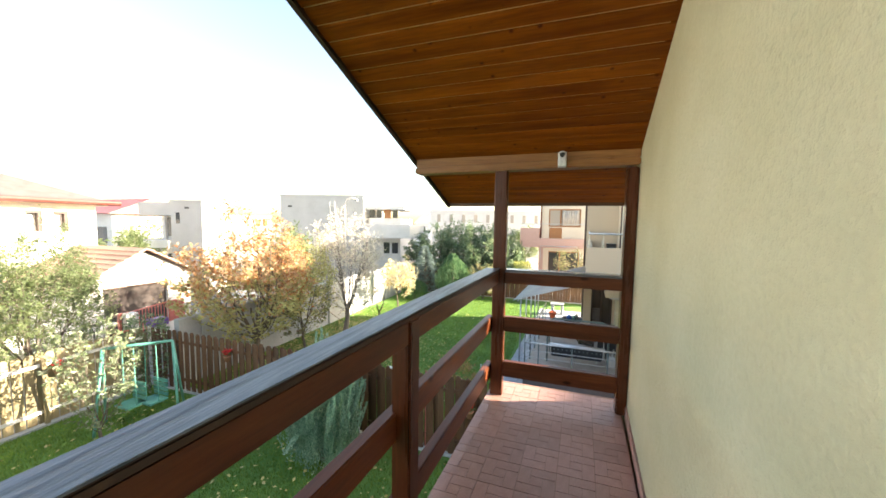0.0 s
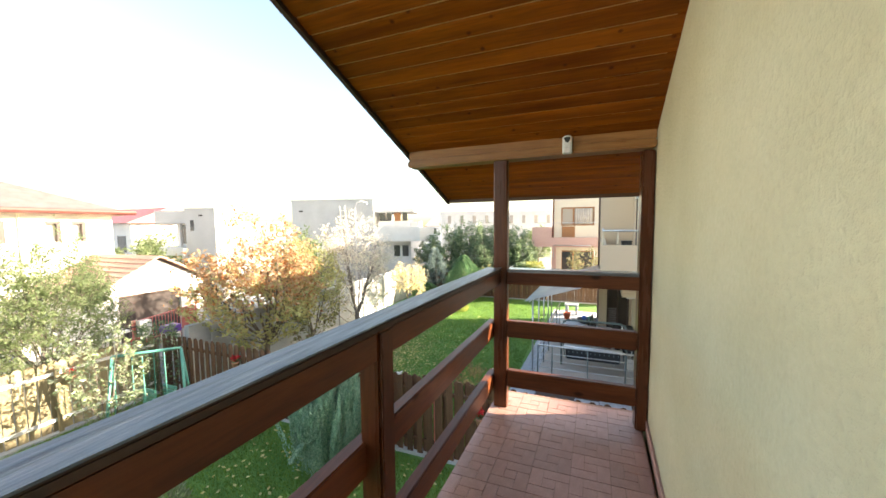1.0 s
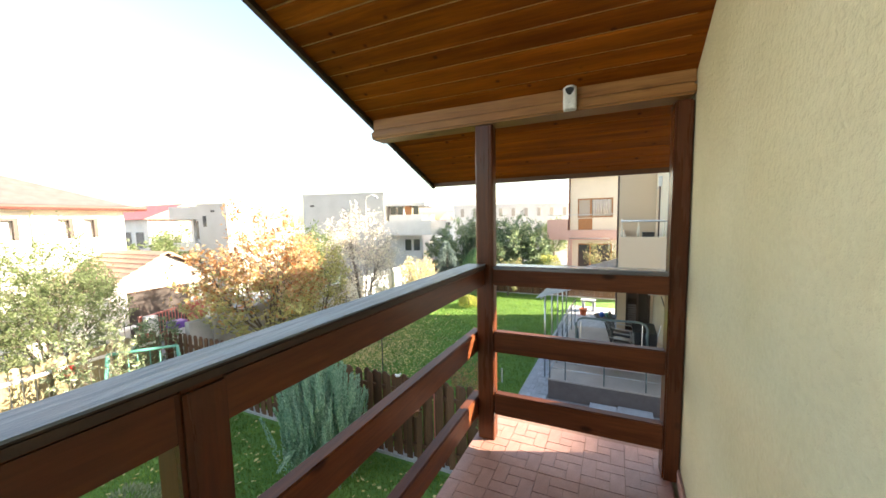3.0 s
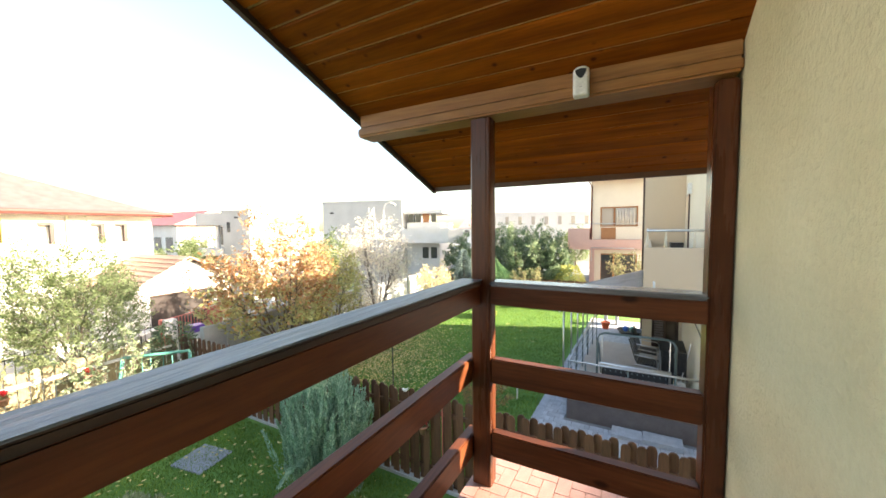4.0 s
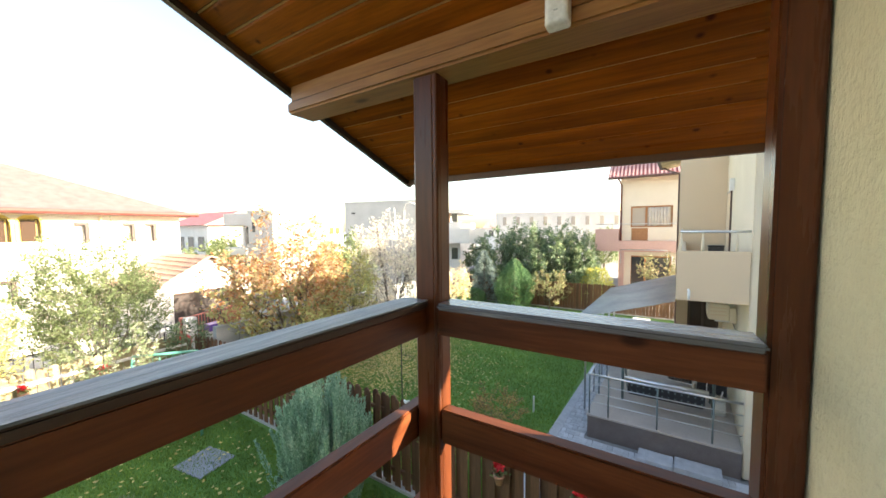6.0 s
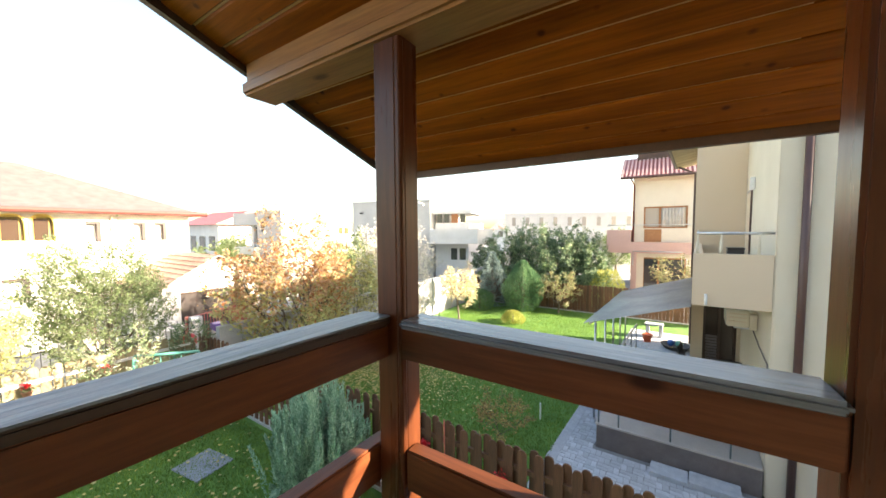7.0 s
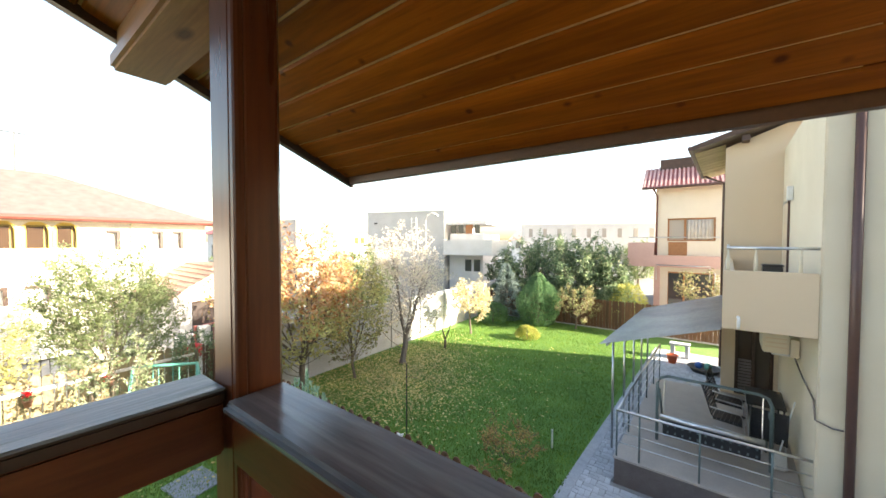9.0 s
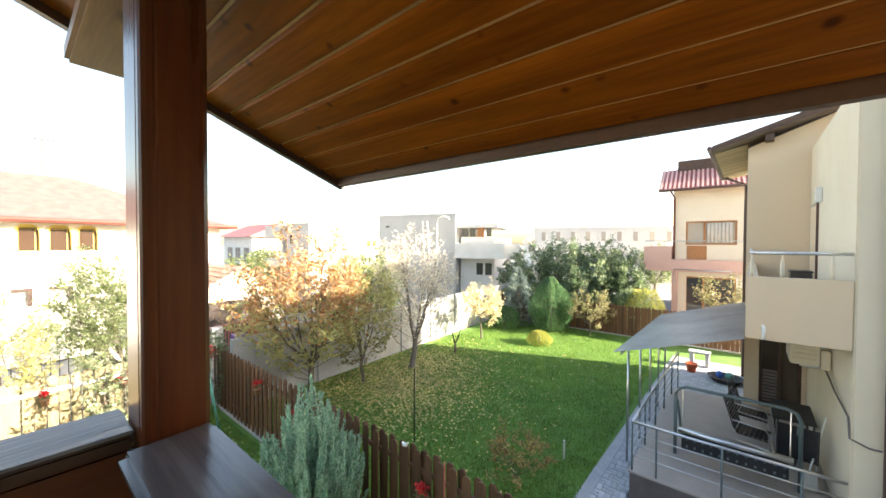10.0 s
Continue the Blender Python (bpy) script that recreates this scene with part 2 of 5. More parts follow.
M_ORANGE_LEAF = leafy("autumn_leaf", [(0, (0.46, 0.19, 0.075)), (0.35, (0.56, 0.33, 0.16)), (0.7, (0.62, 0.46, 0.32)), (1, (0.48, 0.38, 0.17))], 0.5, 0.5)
M_FADED_LEAF = leafy("faded_leaf", [(0, (0.28, 0.19, 0.13)), (0.5, (0.21, 0.24, 0.11)), (1, (0.36, 0.35, 0.17))], 0.5, 0.45)
M_BARK_PALE = surf("pale_bark", (0.17, 0.145, 0.125), (0.27, 0.235, 0.205), 10, 0.95, 0.8, 40, stretch=(1, 1, 0.25), depth=0.02)
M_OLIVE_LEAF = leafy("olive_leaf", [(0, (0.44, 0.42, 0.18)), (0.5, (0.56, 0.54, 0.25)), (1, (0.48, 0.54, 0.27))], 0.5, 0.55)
M_PALE_LEAF = leafy("pale_leaf", [(0, (0.70, 0.62, 0.55)), (0.6, (0.82, 0.77, 0.71)), (1, (0.70, 0.69, 0.48))], 0.5, 0.45)
M_GREEN_LEAF = leafy("green_leaf", [(0, (0.18, 0.245, 0.11)), (0.6, (0.245, 0.31, 0.15)), (1, (0.32, 0.37, 0.215))], 0.6, 0.65)
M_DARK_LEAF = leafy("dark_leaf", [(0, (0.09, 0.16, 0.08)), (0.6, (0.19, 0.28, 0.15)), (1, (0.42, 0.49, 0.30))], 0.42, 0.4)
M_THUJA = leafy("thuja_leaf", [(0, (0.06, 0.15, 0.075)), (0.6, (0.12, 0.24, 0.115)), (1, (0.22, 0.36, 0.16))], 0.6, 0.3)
M_JUNIPER = leafy("juniper_leaf", [(0, (0.17, 0.34, 0.25)), (0.6, (0.33, 0.54, 0.42)), (1, (0.50, 0.67, 0.55))], 0.7, 0.3)
M_SPRUCE = leafy("blue_spruce_needle", [(0, (0.12, 0.18, 0.17)), (0.6, (0.22, 0.29, 0.28)), (1, (0.34, 0.41, 0.40))], 0.6, 0.2)
M_YELLOW_LEAF = leafy("yellow_leaf", [(0, (0.68, 0.55, 0.32)), (0.6, (0.76, 0.68, 0.48)), (1, (0.62, 0.60, 0.36))], 0.5, 0.45)
M_FRUIT_LEAF = leafy("fruit_leaf", [(0, (0.16, 0.22, 0.10)), (0.6, (0.25, 0.31, 0.18)), (1, (0.40, 0.44, 0.33))], 0.4, 0.4)
M_LIME_LEAF = leafy("lime_leaf", [(0, (0.32, 0.34, 0.08)), (0.6, (0.46, 0.46, 0.13)), (1, (0.38, 0.42, 0.12))], 0.5, 0.4)
M_RUST_LEAF = leafy("rust_leaf", [(0, (0.46, 0.25, 0.10)), (0.6, (0.58, 0.40, 0.17)), (1, (0.44, 0.44, 0.18))], 0.6, 0.5)
M_FALLEN = leafy("fallen_leaf", [(0, (0.50, 0.40, 0.13)), (0.5, (0.64, 0.54, 0.22)), (1, (0.70, 0.62, 0.32))], 0.7, 0.15)
M_RED_FLOWER = leafy("red_petal", [(0, (0.55, 0.01, 0.02)), (1, (0.75, 0.03, 0.04))], 0.5, 0.2)

# ---- mesh helpers ----
ORIGIN = {}


def thing(name, label, category, at=(0, 0, 0), group="", kind=""):
    ob = new(name)
    ob.empty_display_size = 0.1
    ob.location = at
    ORIGIN[ob] = Vector(at)
    return tagged(ob, label, category, group, kind)


def link(name, bm, material, smooth=False):
    me = bpy.data.meshes.new(name)
    bm.to_mesh(me)
    bm.free()
    me.materials.append(material)
    if smooth:
        for p in me.polygons:
            p.use_smooth = True
    return new(name, me)


def part(name, bm, material, parent, label="", smooth=False, kind=""):
    """One mesh, given in world metres, as a part of a thing or of a part."""
    o = ORIGIN.get(parent, Vector())
    bm.transform(Matrix.Translation(-o))
    ob = link(name, bm, material, smooth)
    ob.parent = parent
    ORIGIN[ob] = o
    return tagged(ob, label, kind=kind)


def structure(name, bm, material, label, category="", smooth=False):
    ob = link(name, bm, material, smooth)
    ORIGIN[ob] = Vector()
    return tagged(ob, label, category or name.split("_")[0], kind="structure")


def box(x0, x1, y0, y1, z0, z1, bevel=0.0, bm=None):
    bm = bm or bmesh.new()
    vs = [bm.verts.new(p) for p in ((x0, y0, z0), (x1, y0, z0), (x1, y1, z0), (x0, y1, z0), (x0, y0, z1), (x1, y0, z1), (x1, y1, z1), (x0, y1, z1))]
    fs = [bm.faces.new([vs[i] for i in q]) for q in ((3, 2, 1, 0), (4, 5, 6, 7), (0, 1, 5, 4), (1, 2, 6, 5), (2, 3, 7, 6), (3, 0, 4, 7))]
    if bevel:
        es = {e for f in fs for e in f.edges}
        bmesh.ops.bevel(bm, geom=list(es), offset=bevel, segments=2, affect="EDGES")
    return bm


def tube(points, radius, sides=8, bm=None, cap=True):
    """A round bar through points; radius is one number or one for each point."""
    bm = bm or bmesh.new()
    pts = [Vector(p) for p in points]
    rad = radius if isinstance(radius, (list, tuple)) else [radius] * len(pts)
    rings = []
    for i, p in enumerate(pts):
        d = (pts[min(i + 1, len(pts) - 1)] - pts[max(i - 1, 0)]).normalized()
        a = d.cross(Vector((0, 0, 1)) if abs(d.z) < 0.9 else Vector((1, 0, 0))).normalized()
        b = d.cross(a)
        rings.append([bm.verts.new(p + rad[i] * (math.cos(k * 2 * math.pi / sides) * a + math.sin(k * 2 * math.pi / sides) * b)) for k in range(sides)])
    for r, s in zip(rings, rings[1:]):
        for k in range(sides):
            bm.faces.new((r[k], r[(k + 1) % sides], s[(k + 1) % sides], s[k]))
    if cap:
        bm.faces.new(rings[0][::-1])
        bm.faces.new(rings[-1])
    return bm


def lathe(profile, at, sides=20, bm=None):
    """A turned body: (radius, height) pairs round a vertical axis."""
    bm = bm or bmesh.new()
    rings = []
    for r, h in profile:
        rings.append([bm.verts.new((at[0] + r * math.cos(k * 2 * math.pi / sides), at[1] + r * math.sin(k * 2 * math.pi / sides), at[2] + h)) for k in range(sides)])
    for r, s in zip(rings, rings[1:]):
        for k in range(sides):
            bm.faces.new((r[k], r[(k + 1) % sides], s[(k + 1) % sides], s[k]))
    bm.faces.new(rings[0][::-1])
    bm.faces.new(rings[-1])
    return bm


def prism(outline, axis, a, b, bm=None):
    """An outline of two coordinates, drawn out along the third axis from a to b."""
    bm = bm or bmesh.new()
    def at(p, w):
        q = list(p)
        q.insert(axis, w)
        return bm.verts.new(q)
    lo, hi = [at(p, a) for p in outline], [at(p, b) for p in outline]
    n = len(outline)
    bm.faces.new(lo)
    bm.faces.new(hi[::-1])
    for i in range(n):
        bm.faces.new((lo[i], hi[i], hi[(i + 1) % n], lo[(i + 1) % n]))
    bmesh.ops.recalc_face_normals(bm, faces=bm.faces[:])
    return bm


def wall_panel(u0, u1, z0, z1, holes, thick, place):
    """A wall with real openings: u runs along it, place(u, d, z) gives the world point, d is the depth."""
    bm = bmesh.new()
    us = sorted({u0, u1, *[h[0] for h in holes], *[h[1] for h in holes]})
    zs = sorted({z0, z1, *[h[2] for h in holes], *[h[3] for h in holes]})
    def solid(i, j):
        if i < 0 or j < 0 or i >= len(us) - 1 or j >= len(zs) - 1:
            return False
        cu, cz = (us[i] + us[i + 1]) / 2, (zs[j] + zs[j + 1]) / 2
        return not any(h[0] < cu < h[1] and h[2] < cz < h[3] for h in holes)
    def quad(*ps):
        bm.faces.new([bm.verts.new(place(*p)) for p in ps])
    for i in range(len(us) - 1):
        for j in range(len(zs) - 1):
            if not solid(i, j):
                continue
            a, b, c, d = us[i], us[i + 1], zs[j], zs[j + 1]
            quad((a, 0, c), (b, 0, c), (b, 0, d), (a, 0, d))
            quad((a, thick, c), (a, thick, d), (b, thick, d), (b, thick, c))
            if not solid(i - 1, j):
                quad((a, 0, c), (a, 0, d), (a, thick, d), (a, thick, c))
            if not solid(i + 1, j):
                quad((b, 0, c), (b, thick, c), (b, thick, d), (b, 0, d))
            if not solid(i, j - 1):
                quad((a, 0, c), (a, thick, c), (b, thick, c), (b, 0, c))
            if not solid(i, j + 1):
                quad((a, 0, d), (b, 0, d), (b, thick, d), (a, thick, d))
    bmesh.ops.remove_doubles(bm, verts=bm.verts[:], dist=0.0005)
    bmesh.ops.recalc_face_normals(bm, faces=bm.faces[:])
    return bm


G = -3.33        # level of the gardens
WALL_X = 0.465   # gable wall beside the balcony
END_Y = 3.02     # corner of the house


def soffit_z(y):
    return 2.33 - 0.39 * (y - 2.06)

LEAN_K = 0.085   # the long sides run a little off the y axis


def lean(bm, y0=9.65):
    for v in bm.verts:
        v.co.x += LEAN_K * (v.co.y - y0)
    return bm


def skew(bm, k=0.07):
    for v in bm.verts:
        v.co.x += k * (v.co.y - 2.75)
    return bm


# ---- ground ----
bm = box(-600, 600, -600, 600, G - 0.5, G - 0.06)
structure("ground", bm, M_ASPHALT, "pale dusty ground of the neighbourhood reaching the horizon")
bm = box(-11.2, 1.7, -9, 6.2, G - 0.2, G)
structure("ground_lawn", bm, M_GRASS, "shaded green lawn below the balcony", "lawn")
bm = prism([(-10.15, 6.3), (-1.76, 6.3), (-0.53, 19.8), (3.4, 19.8), (3.4, 21.8), (-10.15, 21.8)], 2, G - 0.2, G)
structure("ground_lawn_far", bm, M_GRASS, "green neighbouring lawn with fallen leaves, partly in sun", "lawn")

# ---- the house with the balcony ----
gable = [(-10, G), (END_Y, G), (END_Y, soffit_z(END_Y)), (-3.6, soffit_z(-3.6)), (-10, soffit_z(-3.6) - 2.5)]
structure("wall_gable", skew(prism(gable, 0, WALL_X, WALL_X + 0.3), 0.085), M_STUCCO, "rough cream stucco house wall beside the balcony", "wall")
structure("wall_end", skew(box(WALL_X + 0.302, 12, END_Y - 0.3, END_Y, G, soffit_z(END_Y) - 0.002), 0.085), M_STUCCO, "cream stucco end wall of the house", "wall")
structure("wall_rear", skew(box(11.7, 12, -10, END_Y - 0.302, G, 2.0), 0.085), M_STUCCO, "cream stucco rear wall of the house", "wall")
structure("wall_back", skew(box(WALL_X + 0.302, 11.698, -10, -9.7, G, 2.0), 0.085), M_STUCCO, "cream stucco back wall of the house", "wall")
slab = structure("floor", skew(box(-0.64, WALL_X - 0.03, -3.5, 3.05, -0.2, -0.005, 0.006)), M_GROUT, "terracotta tiled balcony floor", "floor")
structure("baseboard", skew(box(WALL_X - 0.014, WALL_X - 0.002, -3.5, END_Y - 0.17, 0.001, 0.08, 0.002), 0.085), M_TILE, "terracotta tile skirting along the stucco wall", "baseboard")

# boarded soffit: one mesh, a board for each strip
VERGE = -1.33
bm = bmesh.new()
y, w = -3.447, 0.0972
while y < 3.6:
    y1 = min(y + w - 0.0078, 3.62)
    xe = WALL_X - 0.001 + 0.035 * (y1 - 2.75) if y < END_Y - 0.06 else 12.3
    z0, z1 = soffit_z(y), soffit_z(y1)
    g = 0.004
    prof = [(y, z0 + 0.02), (y, z0 + g), (y + 0.006, z0 - 0.002), (y1 - 0.006, z1), (y1, z1 + g), (y1, z1 + 0.02)]
    prism(prof, 0, VERGE, xe, bm)
    y += w
backing = prism([(-3.5, soffit_z(-3.5) + 0.006), (3.62, soffit_z(3.62) + 0.006), (3.62, soffit_z(3.62) + 0.012), (-3.5, soffit_z(-3.5) + 0.012)], 0, VERGE + 0.002, WALL_X - 0.06)
structure("ceiling_backing", skew(backing, 0.05), M_TONGUE, "pale tongues in the grooves between the soffit boards", "ceiling")
structure("ceiling", skew(bm, 0.05), M_SOFFIT, "stained brown tongue-and-groove boards under the sloping roof", "ceiling")
bm = prism([(-3.6, soffit_z(-3.6) + 0.015), (3.63, soffit_z(3.63) + 0.015), (3.63, soffit_z(3.63) + 0.16), (-3.6, soffit_z(-3.6) + 0.16)], 0, VERGE, 12.3)
roof = structure("roof", skew(bm, 0.05), M_DARKWOOD, "pitched roof over the balcony with dark wooden edges", "roof")
bm = prism([(-3.6, soffit_z(-3.6) + 0.16), (-3.6, soffit_z(-3.6) + 0.015), (-10.6, soffit_z(-3.6) - 2.7), (-10.6, soffit_z(-3.6) - 2.55)], 0, VERGE, 12.3)
structure("roof_back", skew(bm, 0.05), M_ROOF_RED, "red tiled back slope of the roof", "roof")
bm = prism([(-3.6, soffit_z(-3.6) - 0.03), (3.66, soffit_z(3.66) - 0.03), (3.66, soffit_z(3.66) + 0.2), (-3.6, soffit_z(-3.6) + 0.2)], 0, VERGE - 0.03, VERGE - 0.001)
structure("trim_verge", skew(bm, 0.05), M_FASCIA, "dark brown verge board along the roof edge", "trim")
bm = prism([(3.631, soffit_z(3.63) - 0.030), (3.66, soffit_z(3.63) - 0.030), (3.66, soffit_z(3.63) + 0.18), (3.631, soffit_z(3.63) + 0.18)], 0, VERGE + 0.001, 12.3)
structure("trim_eave", skew(bm, 0.05), M_DRIP, "grey-brown eave edge along the roof", "trim")

tie = thing("roof_beam", "honey-brown wooden beam with a stepped edge, under the boarded soffit", "beam", (-0.4, 2.8, 1.93))
def rise(bm):
    for v in bm.verts:
        v.co.z += 0.007 * (v.co.x + 1.33)
    return bm


part("upper_board", rise(box(VERGE + 0.004, WALL_X - 0.002, 2.752, 2.868, 1.985, 2.072, 0.006)), M_TIE, tie)
part("lower_board", rise(box(VERGE - 0.004, WALL_X - 0.002, 2.735, 2.885, 1.93, 1.984, 0.010)), M_TIE, tie)

post = thing("corner_post", "dark brown stained square wooden post with chamfered edges", "post", (-0.55, 2.81, 0))
edge = [(-0.604, 2.75), (-0.530, 2.75), (-0.527, 2.752), (-0.524, 2.75), (-0.514, 2.7505), (-0.509, 2.753), (-0.5065, 2.759), (-0.506, 2.766), (-0.508, 2.769), (-0.506, 2.772), (-0.506, 2.830), (-0.514, 2.838), (-0.604, 2.838), (-0.612, 2.830), (-0.612, 2.758)]
part("shaft", prism(edge, 2, 0.001, 1.929), M_POST, post)
post = thing("wall_post", "dark brown stained wooden post standing against the stucco wall", "post", (0.4, 2.81, 0))
part("shaft", box(0.386, WALL_X - 0.003, 2.76, 2.86, 0.001, 1.929, 0.008), M_POST, post)

rail = thing("side_railing", "dark brown wooden balcony railing with a weathered grey cap", "railing", (-0.66, 0, 0))
part("cap", skew(box(-0.662, -0.55, -3.4, 2.748, 1.1095, 1.115, 0.002)), M_CAP, rail, "weathered grey wooden cap board, sky sheen in its blue")
# Brown edge, coloured near black to draw the shadow line under the cap.
part("cap_body", skew(box(-0.662, -0.550, -3.4, 2.748, 1.086, 1.1092, 0.005)), M_FASCIA, rail, "dark brown edge of the cap board, shadow line included")
part("top_rail", skew(box(-0.656, -0.558, -3.4, 2.748, 0.984, 1.0858, 0.005)), M_BEAM_Y, rail)
part("middle_rail", skew(box(-0.67, -0.613, -3.4, 2.84, 0.555, 0.685, 0.006)), M_BEAM_Y, rail)
part("lower_rail", skew(box(-0.67, -0.613, -3.4, 2.84, 0.135, 0.265, 0.006)), M_BEAM_Y, rail)
part("post", skew(box(-0.636, -0.549, 1.146, 1.236, -0.1, 1.0853, 0.008)), M_POST, rail)
part("post", skew(box(-0.636, -0.549, -0.644, -0.554, -0.1, 1.0853, 0.008)), M_POST, rail)
rail = thing("end_railing", "dark brown wooden railing across the end of the balcony", "railing", (-0.07, 2.8, 0))
part("cap", box(-0.505, 0.384, 2.722, 2.84, 1.086, 1.11, 0.009), M_CAP_END, rail, "worn glossy brown cap board, sky sheen in its slate tint")
part("top_rail", box(-0.505, 0.384, 2.740, 2.822, 0.990, 1.0857, 0.004), M_BEAM_X, rail)
part("middle_rail", box(-0.505, 0.384, 2.755, 2.81, 0.57, 0.70, 0.006), M_BEAM_X, rail)
part("lower_rail", box(-0.505, 0.384, 2.755, 2.81, 0.17, 0.305, 0.006), M_BEAM_X, rail)

det = thing("alarm_detector", "small white plastic alarm detector with a black lens", "detector", (-0.085, 2.72, 1.94))
def loft(levels):
    """A closed body through outlines of (x, z) at successive depths."""
    bm = bmesh.new()
    rings = [[bm.verts.new((x, y, z)) for x, z in out] for y, out in levels]
    for r, q in zip(rings, rings[1:]):
        for k in range(len(r)):
            bm.faces.new((r[k], r[(k + 1) % len(r)], q[(k + 1) % len(r)], q[k]))
    bm.faces.new(rings[0][::-1])
    bm.faces.new(rings[-1])
    bmesh.ops.recalc_face_normals(bm, faces=bm.faces[:])
    return bm


def shell(inset):
    """Rounded upright outline with a slightly arched head."""
    hw, r = 0.032 - inset, 0.009
    pts = []
    for cx, cz, a0 in ((hw - r, 2.050 - r - inset, 0), (-hw + r, 2.050 - r - inset, 90), (-hw + r, 1.936 + r + inset, 180), (hw - r, 1.936 + r + inset, 270)):
        for q in range(5):
            w = radians(a0 + 22.5 * q)
            pts.append((-0.085 + cx + r * math.cos(w), cz + r * math.sin(w)))
        if a0 == 0:
            pts += [(-0.085 + u * hw, 2.050 - inset + 0.008 * (1 - u * u)) for u in (0.6, 0.3, 0, -0.3, -0.6)]
    return pts


part("housing", loft([(2.7345, shell(0)), (2.700, shell(0)), (2.694, shell(0.0018)), (2.690, shell(0.006)), (2.6885, shell(0.012))]), M_PLASTIC, det)
bm = prism([(-0.107, 2.040), (-0.105, 2.027), (-0.096, 2.012), (-0.088, 2.006), (-0.082, 2.006), (-0.074, 2.012), (-0.065, 2.027), (-0.063, 2.040), (-0.085, 2.045)], 1, 2.6855, 2.692)
part("lens", bm, M_BLACK, det, "black shield-shaped lens")
part("badge", box(-0.091, -0.079, 2.6875, 2.690, 1.968, 1.971), M_CONC, det)

# ---- the neighbouring house by the lawn; its long sides lean a little off the axis ----
nb = thing("neighbour_house", "beige rendered house with a parapet balcony over a terrace", "house", (2, 12, G))
bm = box(1.8, 3.5, 9.65, 14.45, G, 3.7, 0.02)
part("front_block", lean(bm), M_CREAM, nb)
bm = wall_panel(0.66, 8, G, 3.9, [(0.95, 1.72, -2.8, -0.55)], 0.3, lambda u, d, z: (u + LEAN_K * (14.46 + d - 9.65), 14.46 + d, z))
part("wing_wall", bm, M_BEIGE, nb)
part("gable", lean(prism([(0.66, 3.902), (8.0, 3.902), (8.0, 4.0), (2.6, 4.66)], 1, 14.46, 14.7)), M_BEIGE, nb)
part("wing_side", lean(box(0.66, 0.9, 14.77, 18.6, G, 3.9)), M_CREAM, nb)
part("wing_far_wall", lean(box(0.9, 8, 18.3, 18.6, G, 3.9)), M_CREAM, nb)
part("wing_back_wall", lean(box(7.7, 8, 14.8, 18.28, G, 3.9)), M_CREAM, nb)
bm = prism([(-0.05, 3.98), (-0.05, 3.86), (2.6, 4.675), (8.4, 3.98), (8.4, 4.1), (2.6, 4.83)], 1, 14.0, 19.6)
part("roof", lean(bm), M_DARKWOOD, nb, "dark pitched roof with a deep eave")
part("verge_soffit", lean(prism([(-0.02, 3.864), (2.6, 4.670), (2.6, 4.655), (-0.02, 3.849)], 1, 14.02, 14.45)), M_EAVE, nb, "grey-brown boarded eave")
part("purlin", lean(box(0.98, 1.14, 14.1, 14.458, 3.98, 4.12)), M_DARKWOOD, nb, "dark rafter end")
for i in range(34):
    y0 = 14.46 + i * 0.15
    part("eave_slat", lean(prism([(-0.02, 3.856), (0.655, 4.012), (0.655, 3.998), (-0.02, 3.842)], 1, y0, y0 + 0.138)), M_SLAT, nb)
part("gutter", lean(tube([(-0.1, 14.0, 3.92), (-0.1, 19.6, 3.92)], 0.06)), M_BROWN_METAL, nb)
part("downpipe", tube([(2.12, 9.59, G), (2.12, 9.59, 3.7)], 0.055, 12), M_BROWN_METAL, nb, "dark brown downpipe", True)
part("downpipe", lean(tube([(0.6, 18.6, G), (0.6, 18.6, 3.5), (0.0, 18.9, 3.85)], 0.05, 10)), M_BROWN_METAL, nb, "dark brown downpipe", True)
SPOUT = [(0.9, 9.655, 0.15), (0.9, 9.60, 0.15), (0.9, 9.58, 0.13), (0.9, 9.58, -0.03)]
bal = part("balcony", lean(box(0.70, 1.795, 9.65, 9.80, -0.06, 0.90, 0.01)), M_BEIGE, nb, "beige solid balcony parapet")
part("side_parapet", lean(box(0.70, 0.85, 9.802, 14.455, -0.06, 0.90, 0.01)), M_BEIGE, bal)
part("slab", lean(box(0.852, 1.795, 9.802, 14.455, -0.06, 0.10)), M_BEIGE, bal)
part("handrail", lean(tube([(0.74, 9.72, 1.27), (1.79, 9.72, 1.27)], 0.025, 10)), M_STEEL, bal, "brushed steel handrail", True)
part("handrail", lean(tube([(0.76, 9.72, 1.27), (0.76, 14.4, 1.27)], 0.025, 10)), M_STEEL, bal, "brushed steel handrail", True)
for x in (0.76, 1.10, 1.60):
    part("baluster", lean(lathe([(0.024, 0.902), (0.026, 1.0), (0.022, 1.12), (0.012, 1.18), (0.012, 1.25)], (x, 9.72, 0), 10)), M_CREAM, bal, "cream turned baluster", True)
part("spout", tube(SPOUT, 0.024, 10), M_PLASTIC, bal, "short white drain spout", True)
door = part("terrace_door", lean(box(0.95, 1.72, 14.58, 14.63, -2.8, -0.56)), M_DOOR_GLASS, nb, "dark brown glazed terrace door")
for k in range(10):
    part("louvre", lean(box(1.02, 1.29, 14.55, 14.578, -2.66 + k * 0.085, -2.60 + k * 0.085)), M_PLINTH, door)
